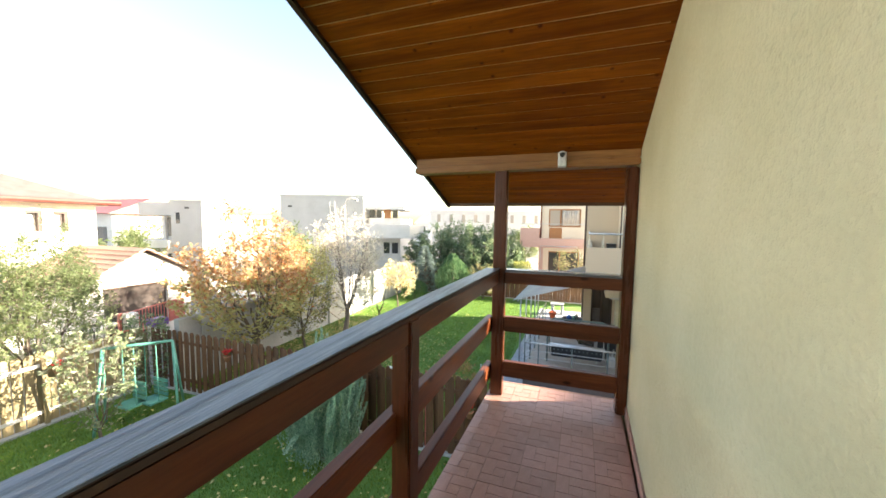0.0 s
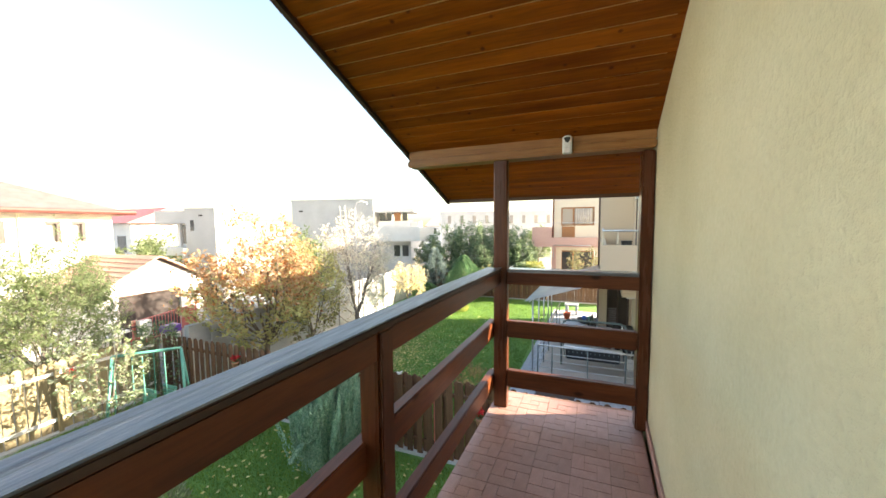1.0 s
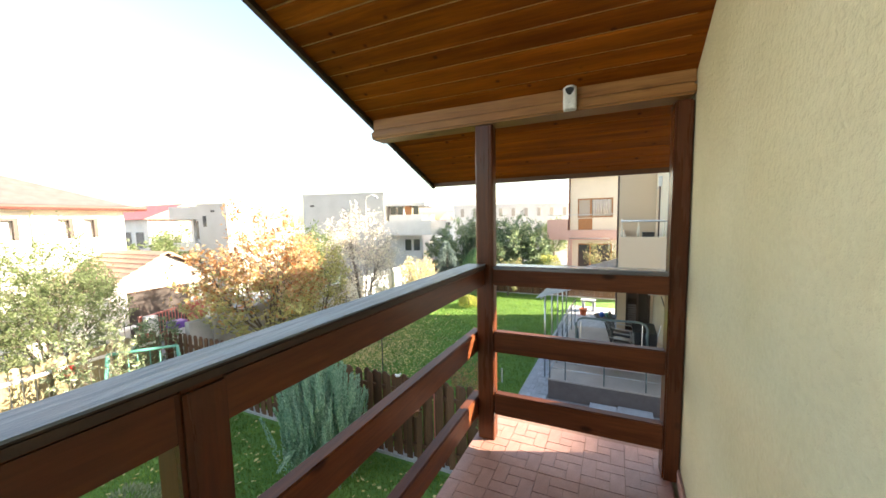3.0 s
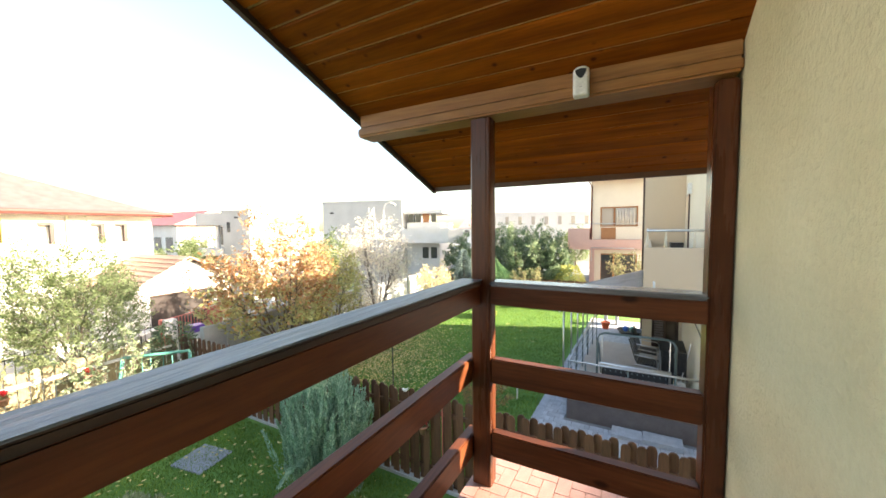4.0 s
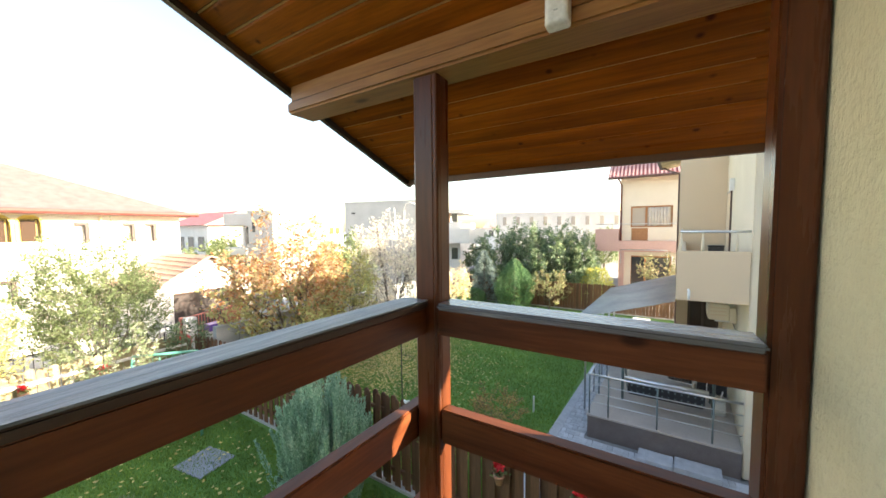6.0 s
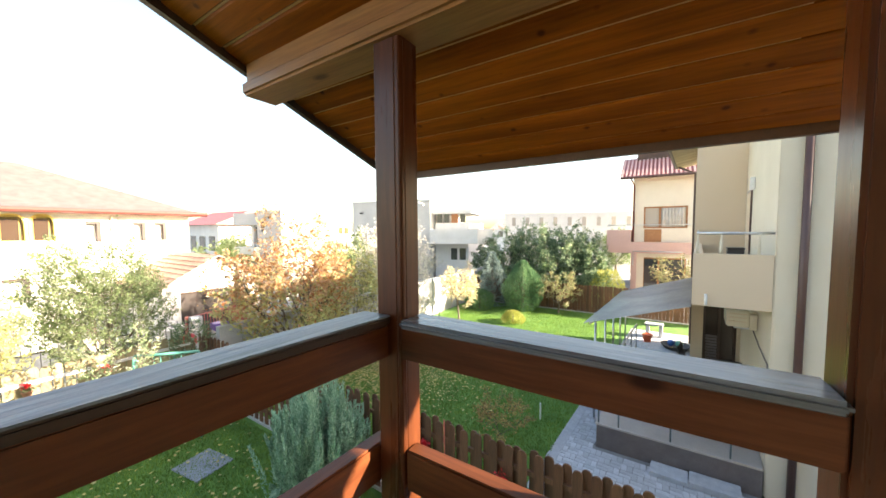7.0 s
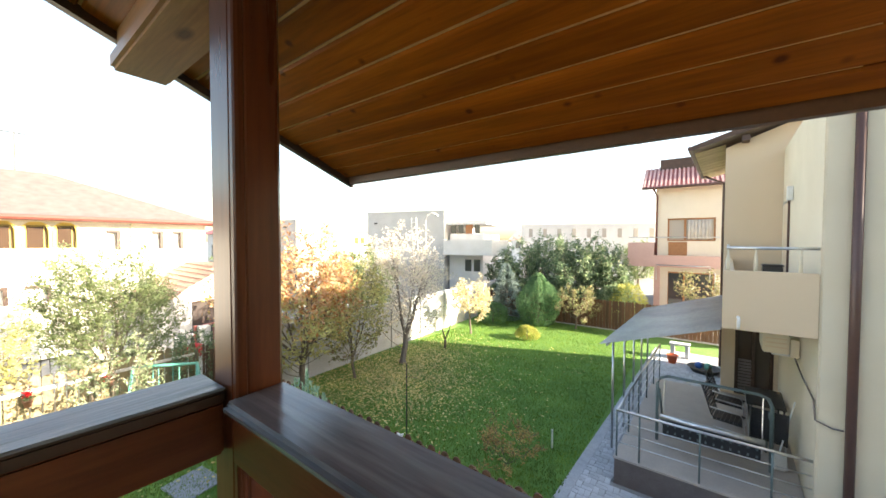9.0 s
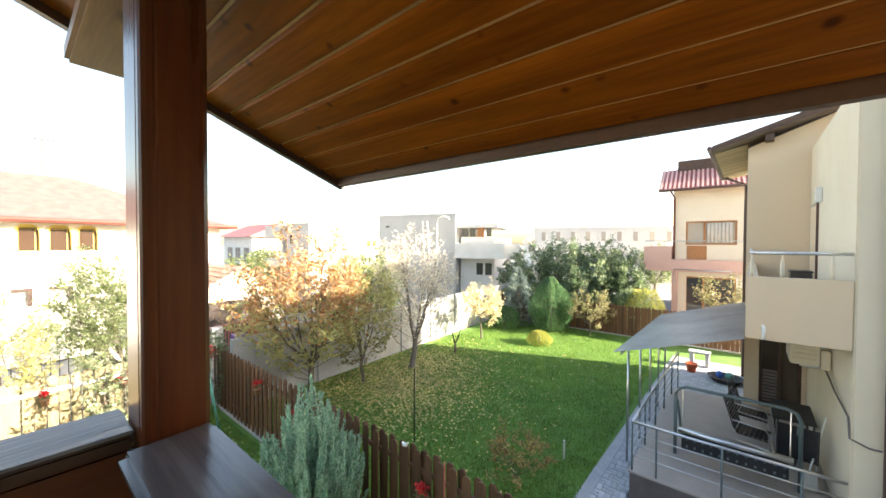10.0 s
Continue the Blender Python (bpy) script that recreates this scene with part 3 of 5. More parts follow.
for a, b, c, d in ((0.95, 1.01, -2.8, -0.56), (1.66, 1.72, -2.8, -0.56), (1.012, 1.658, -0.63, -0.56), (1.012, 1.658, -2.8, -2.7), (1.30, 1.36, -2.698, -0.632)):
    part("door_frame", lean(box(a, b, 14.54, 14.66, c, d)), M_DARKWOOD, door)
# A raised panel replaces the recess; its darker beige includes the recess shade.
ud = part("upper_door", lean(box(1.775, 1.797, 13.12, 13.98, 0.12, 2.26, 0.004)), M_BEIGE, nb, "beige panel for the balcony door recess, shade in its tone")
part("jamb", lean(box(1.760, 1.798, 13.08, 13.118, 0.12, 2.30)), M_BROWN_METAL, ud, "dark brown door edge")
part("head", lean(box(1.760, 1.798, 13.12, 13.98, 2.262, 2.30)), M_TERRACE, ud)
part("narrow_window", lean(box(0.645, 0.659, 15.2, 15.9, 0.9, 2.3)), M_GLASS, nb, "narrow dark window in the side wall")
lamp = thing("wall_lamp", "small square white wall lamp over the balcony", "lamp", (1.85, 13, 2.0))
part("shade", lean(box(1.70, 1.796, 12.64, 12.76, 2.26, 2.56, 0.008)), M_PLASTIC, lamp)
bxd = thing("storage_box", "dark grey plastic box standing behind the balcony parapet", "box", (1.4, 10.2, 0.1))
part("body", lean(box(1.2, 1.44, 10.0, 10.3, 0.101, 0.96, 0.012)), M_IRON, bxd)
part("lid", lean(box(1.19, 1.45, 9.99, 10.31, 0.961, 1.0, 0.01)), M_BLACK, bxd)
ac = thing("air_conditioner", "beige outdoor air conditioner unit under the balcony", "air conditioner", (1.7, 10.2, -0.5))
part("case", lean(box(1.29, 1.66, 11.15, 11.95, -0.72, -0.37, 0.02)), M_CREAM, ac)
for z in (-0.45, -0.53, -0.61):
    part("louvre", lean(box(1.33, 1.62, 11.138, 11.149, z, z + 0.02)), M_BEIGE, ac)
part("cover", lean(box(1.668, 1.785, 11.15, 11.35, -0.76, -0.44, 0.012)), M_CREAM, ac, "beige pipe cover")
part("bracket", lean(box(1.42, 1.798, 11.2, 11.24, -0.76, -0.722)), M_STEEL, ac)
part("bracket", lean(box(1.42, 1.798, 11.8, 11.84, -0.76, -0.722)), M_STEEL, ac)
part("hose", tube([(1.86, 11.2, -0.76), (1.84, 10.6, -0.92), (1.79, 9.75, -1.0), (1.78, 9.62, -1.25), (1.95, 9.61, -1.32), (2.06, 9.61, -1.32)], 0.012, 6), M_PLINTH, ac)

ter = thing("terrace", "raised tiled terrace with a brown plinth and steel railing", "terrace", (0, 12, G))
part("plinth", lean(box(-0.86, 1.79, 9.62, 14.45, G - 0.1, -2.84, 0.01)), M_PLINTH, ter, "dark brown plinth")
part("deck", lean(box(-0.88, 1.79, 9.60, 14.45, -2.838, -2.80, 0.006)), M_DECK, ter, "pale grey-brown tiled deck")
tr = thing("terrace_railing", "brushed steel terrace railing with horizontal bars", "railing", (-0.8, 12, -2.8))
for z, r in ((-1.9, 0.025), (-2.12, 0.010), (-2.32, 0.010), (-2.52, 0.010)):
    part("bar", lean(tube([(-0.83, 15.0, z), (-0.83, 9.66, z)], r, 8)), M_STEEL, tr, "", True)
    part("bar", lean(tube([(-0.83, 9.66, z), (1.78, 9.66, z)], r, 8)), M_STEEL, tr, "", True)
for y in (9.66, 10.7, 11.75, 12.8, 13.9, 15.0):
    part("upright", lean(tube([(-0.83, y, -2.8 if y < 14.4 else G), (-0.83, y, -1.9)], 0.016, 8)), M_FRAME, tr, "dark grey upright", True)
for x in (-0.45, 0.45, 1.35):
    part("upright", lean(tube([(x, 9.66, -2.8), (x, 9.66, -1.9)], 0.016, 8)), M_FRAME, tr, "dark grey upright", True)

can = thing("canopy", "grey sheet canopy sloping down on slim steel posts", "canopy", (-0.3, 12.7, -0.5))
bm = bmesh.new()
vs = [bm.verts.new(p) for p in ((-1.32, 10.2, -0.83), (0.69, 10.2, -0.20), (0.69, 15.2, -0.20), (-1.32, 15.2, -0.83))]
f = bm.faces.new(vs)
bmesh.ops.solidify(bm, geom=[f], thickness=0.03)
part("sheet", lean(bm), M_SHEET, can)
for y in (10.8, 11.9, 13.0, 14.1, 15.1):
    part("leg", lean(tube([(-1.18, y, G), (-1.18, y, -0.81)], 0.024, 8)), M_STEEL, can, "", True)
part("edge_bar", lean(tube([(-1.18, 10.25, -0.835), (-1.18, 15.15, -0.835)], 0.025, 8)), M_STEEL, can, "", True)

# ---- pink house beyond the far fence ----
pk = thing("pink_house", "peach and pink rendered house with a red tiled roof", "house", (1, 28, G))
PY = 25.0
bm = wall_panel(-1.1, 6, G, 4.45, [(-0.55, 1.55, 1.35, 2.6), (-0.5, 1.6, -2.6, -0.35)], 0.3, lambda u, d, z: (u, PY + d, z))
part("front_wall", bm, M_PEACH, pk)
part("side_wall", box(-1.1, -0.8, PY + 0.302, PY + 8, G, 4.45), M_PINK, pk)
part("band", box(-1.15, 3.0, PY - 0.35, PY - 0.004, -0.1, 0.55), M_PINK, pk, "pink balcony band")
part("balcony", prism([(PY - 0.35, -0.1), (PY + 3, -0.1), (PY + 3, 1.25), (PY - 0.35, 1.25)], 0, -2.45, -1.152), M_PINK, pk, "pink balcony parapet")
part("corner_post", box(-1.14, -0.86, PY - 0.3, PY - 0.02, G, -0.104), M_PINK, pk)
for z0, z1 in ((1.35, 2.6), (-2.6, -0.35)):
    win = part("window", box(-0.55, 1.55, PY + 0.14, PY + 0.18, z0, z1), M_PANE if z0 > 0 else M_GLASS, pk)
    for a, b, c, d in ((-0.55, -0.47, z0, z1), (1.47, 1.55, z0, z1), (0.2, 0.3, z0, z1), (-0.468, 0.198, z1 - 0.08, z1), (0.302, 1.468, z1 - 0.08, z1), (-0.468, 0.198, z0, z0 + 0.08), (0.302, 1.468, z0, z0 + 0.08)):
        part("frame", box(a, b, PY + 0.08, PY + 0.22, c, d), M_OAK, win)
part("panel", box(-0.5, 0.35, PY - 0.03, PY - 0.004, 0.56, 1.3), M_OAK, pk, "brown wooden panel")
part("roof", prism([(PY - 0.7, 4.25), (PY - 0.7, 4.31), (PY + 1.6, 5.70), (PY + 1.6, 5.6)], 0, -1.75, 6.1), M_ROOF_RED, pk, "red profiled tile roof")
for i in range(39):
    x = -1.7 + i * 0.2
    # The highlight along each rib is painted as a paler red than the roof.
    part("tile_rib", prism([(PY - 0.72, 4.312), (PY - 0.72, 4.37), (PY + 1.6, 5.76), (PY + 1.6, 5.702)], 0, x, x + 0.095), M_ROOF_PALE, pk)
part("ridge_box", box(-1.0, 6, PY + 1.3, PY + 5, 5.5, 6.15), M_DARKWOOD, pk)
part("downpipe", tube([(-1.2, PY - 0.6, 4.2), (-1.06, PY - 0.08, 3.9), (-1.06, PY - 0.08, G)], 0.05, 8), M_GUTTER, pk, "dark red downpipe", True)
part("rail", tube([(-2.4, PY - 0.3, 1.55), (3.0, PY - 0.3, 1.55)], 0.025, 6), M_STEEL, pk, "thin balcony rail", True)
for k in range(7):
    part("curtain_fold", tube([(0.42 + k * 0.15, PY + 0.11, 1.44), (0.42 + k * 0.15, PY + 0.11, 2.5)], 0.078, 8), M_CURTAIN, pk, "pale curtain", True)
part("arch_bar", tube([(-1.0, PY - 0.9, -0.75), (-1.0, PY - 0.9, 0.05), (1.3, PY - 0.9, 0.05), (1.3, PY - 0.9, -0.75)], 0.03, 6), M_STEEL, pk, "pale metal awning frame", True)
part("gutter", tube([(-1.75, PY - 0.75, 4.25), (6, PY - 0.75, 4.25)], 0.07, 8), M_BROWN_METAL, pk)

SET_BACK = 1.134
EYE_END = Vector((0.144, 2.634, 1.408))
pk.location = EYE_END + SET_BACK * (pk.location - EYE_END)
pk.scale = (SET_BACK,) * 3

# ---- boundary walls and fences ----
bm = box(-10.4, -10.2, 6.4, 24, G - 0.2, -1.35)
cw = structure("wall_garden", bm, M_CONC, "pale rendered garden wall with concrete posts", "wall")
for i in range(9):
    part("pier", box(-10.19, -10.13, 7.0 + i * 2.0, 7.2 + i * 2.0, G, -1.3), M_CONC, cw)


def picket_mesh(w, h, t, name):
    """A picket with a rounded head."""
    n = 6
    out = [(0, 0), (w, 0)] + [(w / 2 + w / 2 * math.cos(a), h - w / 2 + w / 2 * math.sin(a)) for a in [math.pi * i / n for i in range(n + 1)]]
    bm = prism([(p[0], p[1]) for p in out], 1, 0, t)
    me = bpy.data.meshes.new(name)
    bm.to_mesh(me)
    bm.free()
    return me


def fence_run(name, label, a, b, h, w, gap, material, rail_material=None):
    a, b = Vector(a), Vector(b)
    d = (b - a).normalized()
    ang = math.atan2(d.y, d.x)
    root = thing(name, label, "fence", tuple(a))
    root.rotation_euler = (0, 0, ang)
    length = (b - a).length
    me = picket_mesh(w, h, 0.02, "picket")
    me.materials.append(material)
    n = int(length / (w + gap))
    rnd = random.Random(len(name) + n)
    for i in range(n):
        p = new("picket", me)
        p.parent = root
        p.location = (i * (w + gap), 0.042 if gap < 0 and i % 2 else -0.022, 0.06 + rnd.uniform(-0.02, 0.015))
        p.rotation_euler = (0, radians(rnd.uniform(-0.7, 0.7)), 0)
    for z in (0.30, h - 0.28):
        bm = box(0, length, 0.0, 0.04, z, z + 0.07)
        ob = link("cross_rail", bm, rail_material or material)
        ob.parent = root
    k = max(2, round(length / 2.2))
    for i in range(k + 1):
        x = length * i / k
        ob = link("fence_post", box(x - 0.04, x + 0.04, 0.064, 0.13, -0.05, h - 0.1), material)
        ob.parent = root
    ob = link("kerb", box(0, length, -0.05, 0.14, -0.1, 0.06), M_CONC)
    ob.parent = root
    return root


fence_run("picket_fence", "dark brown picket fence with rounded heads between two gardens", (-11.1, 6.25, G), (1.7, 6.25, G), 1.645, 0.125, -0.012, M_FENCE)
fence_run("side_fence", "sunlit tan picket fence with rounded heads and white rails", (-11.25, 6.1, G), (-11.25, -6, G), 1.68, 0.16, 0.018, M_FENCE_L, M_WHITE)
fence_run("far_fence", "dark brown board fence behind the lawn", (-9.9, 21.8, G), (3.2, 21.8, G), 1.5, 0.14, 0.008, M_FENCE)

# ---- house across the street ----
lh = thing("villa", "sunlit white villa with a tiled hip roof and yellow arched windows", "house", (-23, 2, G))
LX = -20.0
wins = [(7.25, 7.70, 0.93, 1.80), (8.03, 8.48, 0.93, 1.80), (5.74, 6.20, 0.93, 1.80), (4.28, 4.88, 1.03, 2.02), (3.50, 4.14, 1.03, 2.02), (2.72, 3.32, 1.03, 2.02), (3.51, 4.17, -1.07, -0.37), (2.6, 3.12, -1.07, -0.37)]
bm = wall_panel(-8, 9.4, G, 2.15, wins, 0.3, lambda u, d, z: (LX - d, u, z))
part("wall", bm, M_WHITE, lh)
part("end_wall", box(LX - 10, LX - 0.302, 9.1, 9.4, G, 2.15), M_WHITE, lh)
part("end_wall", box(LX - 10, LX - 0.302, -8, -7.7, G, 2.15), M_WHITE, lh)
for k, (a, b, c, d) in enumerate(wins):
    arched = 3 <= k <= 5
    if arched:
        w = part("window", box(LX - 0.19, LX - 0.16, a, b, c, d), M_OCHRE, lh, "ochre arched recess with a brown window")
        part("glass", box(LX - 0.158, LX - 0.13, a + 0.10, b - 0.12, c + 0.02, d - 0.15), M_DOOR_GLASS, w, "grey-brown glazing")
        part("jamb", box(LX - 0.158, LX - 0.11, b - 0.079, b - 0.05, c, d - 0.10), M_DARKWOOD, w)
        part("lintel", box(LX - 0.158, LX - 0.11, a + 0.06, b - 0.08, d - 0.128, d - 0.10), M_DARKWOOD, w)
        n, m_, r = 10, (a + b) / 2, (b - a) / 2
        ring = [(m_ + (r + 0.055) * math.cos(math.pi * q / 16), d - 0.32 + 0.38 * math.sin(math.pi * q / 16)) for q in range(17)]
        inner = [(m_ + (r - 0.01) * math.cos(math.pi * q / 16), d - 0.32 + 0.31 * math.sin(math.pi * q / 16)) for q in range(17)]
        band = [(m_ + r + 0.055, c)] + ring + [(m_ - r - 0.055, c), (m_ - r + 0.01, c)] + inner[::-1] + [(m_ + r - 0.01, c)]
        part("surround", prism(band, 0, LX + 0.004, LX + 0.05), M_OCHRE, w, "ochre arched surround")
        for sgn in (-1, 1):
            arc = [(m_ + sgn * r * math.sin(math.pi / 2 * q / n), d - 0.32 + 0.319 * math.cos(math.pi / 2 * q / n)) for q in range(n + 1)]
            part("spandrel", prism([(m_ + sgn * (r + 0.02), d + 0.02), (m_, d + 0.02)] + arc + [(m_ + sgn * (r + 0.02), d - 0.32)], 0, LX - 0.05, LX + 0.003), M_WHITE, w)
            part("reveal", box(LX - 0.158, LX - 0.052, m_ + sgn * r - 0.012, m_ + sgn * r + 0.012, c, d - 0.1), M_OCHRE, w)
    else:
        w = part("window", box(LX - 0.26, LX - 0.2, a, b, c, d), M_WHITE, lh, "closed pale roller shutter")
        # Dark strips on the right and top draw the shade in the window reveal.
        part("jamb", box(LX - 0.2, LX + 0.012, b - 0.12, b, c, d), M_FASCIA, w)
        part("lintel", box(LX - 0.2, LX + 0.012, a, b - 0.122, d - 0.11, d), M_FASCIA, w)
        part("sill", box(LX + 0.002, LX + 0.08, a - 0.05, b + 0.05, c - 0.05, c), M_YELLOW, w)
part("cornice", box(LX + 0.002, LX + 0.35, -8.3, 9.7, 2.06, 2.17, 0.01), M_YELLOW, lh, "pale yellow cornice under the eave")
part("downpipe", tube([(LX + 0.06, 6.55, G), (LX + 0.06, 6.55, 2.1)], 0.05, 8), M_YELLOW, lh)
bm = bmesh.new()
e = [(LX + 0.6, -8.7), (LX + 0.6, 10.0), (LX - 10.6, 10.0), (LX - 10.6, -8.7)]
lo = [bm.verts.new((x, y, 2.18)) for x, y in e]
r1, r2 = bm.verts.new((LX - 5, -3.5, 4.6)), bm.verts.new((LX - 5, 4.6, 4.6))
for q in ((lo[0], lo[1], r2, r1), (lo[1], lo[2], r2), (lo[2], lo[3], r1, r2), (lo[3], lo[0], r1), (lo[3], lo[2], lo[1], lo[0])):
    bm.faces.new(q)
part("roof", bm, M_ROOF_ORANGE, lh, "faded orange tiled hip roof")
part("gutter", tube([(LX + 0.63, -8.7, 2.2), (LX + 0.63, 10.0, 2.2)], 0.11, 8), M_GUTTER, lh, "red-brown gutter")

gr = thing("garage", "white rendered garage with a pale tiled gable roof", "garage", (-17, 8.8, G))
GX = -15.8
bm = wall_panel(6.88, 10.55, G, -0.80, [(7.46, 9.62, G, -1.09)], 0.25, lambda u, d, z: (GX - d, u, z))
part("front_wall", bm, M_WHITE, gr)
part("gable", prism([(6.88, -0.799), (10.55, -0.799), (8.78, 0.22)], 0, GX - 0.25, GX), M_WHITE, gr)
part("side_wall", box(GX - 4, GX - 0.252, 6.88, 7.1, G, -0.80), M_WHITE, gr)
part("side_wall", box(GX - 4, GX - 0.252, 10.33, 10.55, G, -0.80), M_WHITE, gr)
dr = part("door", box(GX - 0.2, GX - 0.14, 7.46, 9.62, G, -1.09), M_GARAGE_DOOR, gr, "dark brown sectional door")
part("lintel", box(GX - 0.13, GX + 0.02, 7.46, 9.62, -1.15, -1.092), M_DARKWOOD, gr, "dark lintel over the door")
for side, (ya, za, yb, zb) in enumerate(((8.78, 0.35, 6.55, -0.93), (8.78, 0.35, 10.85, -0.85))):
    n = 9
    for i in range(n):
        f0, f1 = i / n, (i + 1.15) / n
        p0, p1 = (ya + (yb - ya) * f0, za + (zb - za) * f0), (ya + (yb - ya) * f1, za + (zb - za) * f1)
        prism([(p0[0], p0[1]), (p1[0], p1[1] + 0.05), (p1[0], p1[1] - 0.02), (p0[0], p0[1] - 0.06)], 0, GX - 4.2, GX + 0.3, bm := bmesh.new())
        part("tile_course", bm, M_GARAGE_TILE, gr)

# ---- cubic white houses further off ----
def cubic_house(label, corner, along, width, depth, top, material, start=0.0):
    ang = math.atan2(along[1], along[0])
    root = thing("modern_house", label, "house", (corner[0], corner[1], G), "pale cubic houses")
    root.rotation_euler = (0, 0, ang)
    ORIGIN[root] = Vector()
    part("block", box(start, width, 0, depth, -0.1, top - G), material, root)
    part("parapet", box(start - 0.05, width + 0.05, -0.05, depth + 0.05, top - G + 0.002, top - G + 0.12), material, root)
    return root


h1 = cubic_house("pale grey cubic house with a white balcony wing", (-21.0, 21.8), (5.6, 1.5), 6.45, 6, 3.55, M_GREY, -0.42)
part("wing", box(6.6, 9.3, 0.8, 7, -0.1, 5.2), M_WHITE, h1)
part("wing_roof", box(6.61, 9.7, 0.2, 7, 5.9, 6.15), M_WHITE, h1)
part("balcony", box(6.61, 10.3, -0.6, 0.78, 3.6, 4.7), M_WHITE, h1)
for x in (6.75, 7.35, 8.65):
    part("window", box(x, x + 0.42, 0.75, 0.79, 5.22, 5.88), M_GLASS, h1)
part("door_panel", box(7.95, 8.5, 0.72, 0.79, 5.2, 5.9), M_OAK, h1, "orange-brown wooden panel")
for x in (7.9, 8.6):
    part("window", box(x, x + 0.5, 0.76, 0.798, 2.3, 3.2), M_GLASS, h1)
part("prow", prism([(10.302, -0.6), (11.3, 0.3), (10.302, 0.78)], 2, 3.6, 4.7), M_WHITE, h1, "pointed white balcony end")
part("vent", box(0.25, 0.55, -0.08, -0.002, 6.0, 6.12), M_IRON, h1)
lad = thing("ladder", "white ladder leaning on the grey house", "ladder", (-17.3, 22.6, G))
ORIGIN[lad] = Vector()
lad.rotation_euler = (0, 0, math.atan2(1.5, 5.6))
for dx in (0.0, 0.42):
    part("side_rail", tube([(0.6 + dx, -0.5, 0), (0.0 + dx, -0.12, 6.4)], 0.04, 5), M_WHITE, lad)
for k in range(14):
    z = 0.6 + k * 0.42
    x = 0.6 - 0.6 * z / 6.4
    part("rung", tube([(x, -0.5 + 0.38 * z / 6.4, z), (x + 0.42, -0.5 + 0.38 * z / 6.4, z)], 0.03, 5), M_WHITE, lad)
lp = thing("street_lamp", "pale street lamp with an arched arm", "street lamp", (-15.9, 22.6, G))
part("pole", tube([(-15.9, 22.6, G), (-15.9, 22.6, 2.9), (-15.75, 22.62, 3.3), (-15.35, 22.7, 3.45), (-15.0, 22.8, 3.3)], 0.05, 6), M_WHITE, lp, "", True)
part("head", box(-15.12, -14.88, 22.7, 22.9, 3.16, 3.30, 0.03), M_CONC, lp)
h2 = cubic_house("pale grey cubic house", (-23.7, 14.89), (3.3, 0.9), 2.1, 2.4, 2.65, M_GREY)
part("wing", box(-1.6, -0.06, 1.3, 2.4, -0.1, 5.1), M_WHITE, h2)
part("upper_box", box(-2.3, -0.06, 0.1, 2.4, 5.1, 5.95), M_GREY, h2, "grey overhanging upper box")
part("column", box(-1.0, -0.8, 0.4, 0.6, 3.5, 5.098), M_WHITE, h2)
for z in (1.2, 3.7):
    part("window", box(-1.5, -0.2, 1.26, 1.298, z, z + 1.3), M_GLASS, h2)
part("balcony", box(-2.2, -0.06, -0.2, 1.29, 3.0, 3.5), M_WHITE, h2, "white balcony slab and parapet")
win = part("window", box(0.35, 0.6, -0.02, 0.02, 4.6, 5.3), M_GLASS, h2)
part("vent", box(1.0, 1.25, -0.06, -0.002, 5.55, 5.66), M_IRON, h2)
h4 = cubic_house("low white house with a flat roof and dark windows", (-36.4, 27.0), (3.6, 4.4), 6.0, 5, 2.0, M_WHITE)
for x in (0.3, 1.0, 1.7, 4.4, 5.1):
    part("window", box(x, x + 0.5, -0.03, 0.02, 4.2, 5.0), M_PANE if x < 4 else M_OAK, h4)
h3 = cubic_house("long white block with rows of small windows", (-14.5, 38), (5, 2), 16, 8, 3.0, M_WHITE)
for i in range(10):
    for z in (2.6, 5.0):
        part("window", box(0.8 + i * 1.5, 1.2 + i * 1.5, -0.02, 0.03, z, z + 0.95), M_PANE, h3)


# ---- plants ----
def leaves_mesh(cloud, rnd, narrow=0.55):
    """Many small folded leaves, one four-cornered blade each."""
    verts, faces = [], []
    for c, s in cloud:
        a = Vector((rnd.uniform(-1, 1), rnd.uniform(-1, 1), rnd.uniform(-0.7, 0.7))).normalized()
        b = a.cross(Vector((rnd.uniform(-1, 1), rnd.uniform(-1, 1), rnd.uniform(-1, 1)))).normalized()
        n = a.cross(b)
        i = len(verts)
        verts += [c - a * s, c + b * s * narrow + n * s * 0.15, c + a * s, c - b * s * narrow + n * s * 0.15]
        faces.append((i, i + 1, i + 2, i + 3))
    me = bpy.data.meshes.new("crown")
    me.from_pydata([tuple(v) for v in verts], [], faces)
    return me


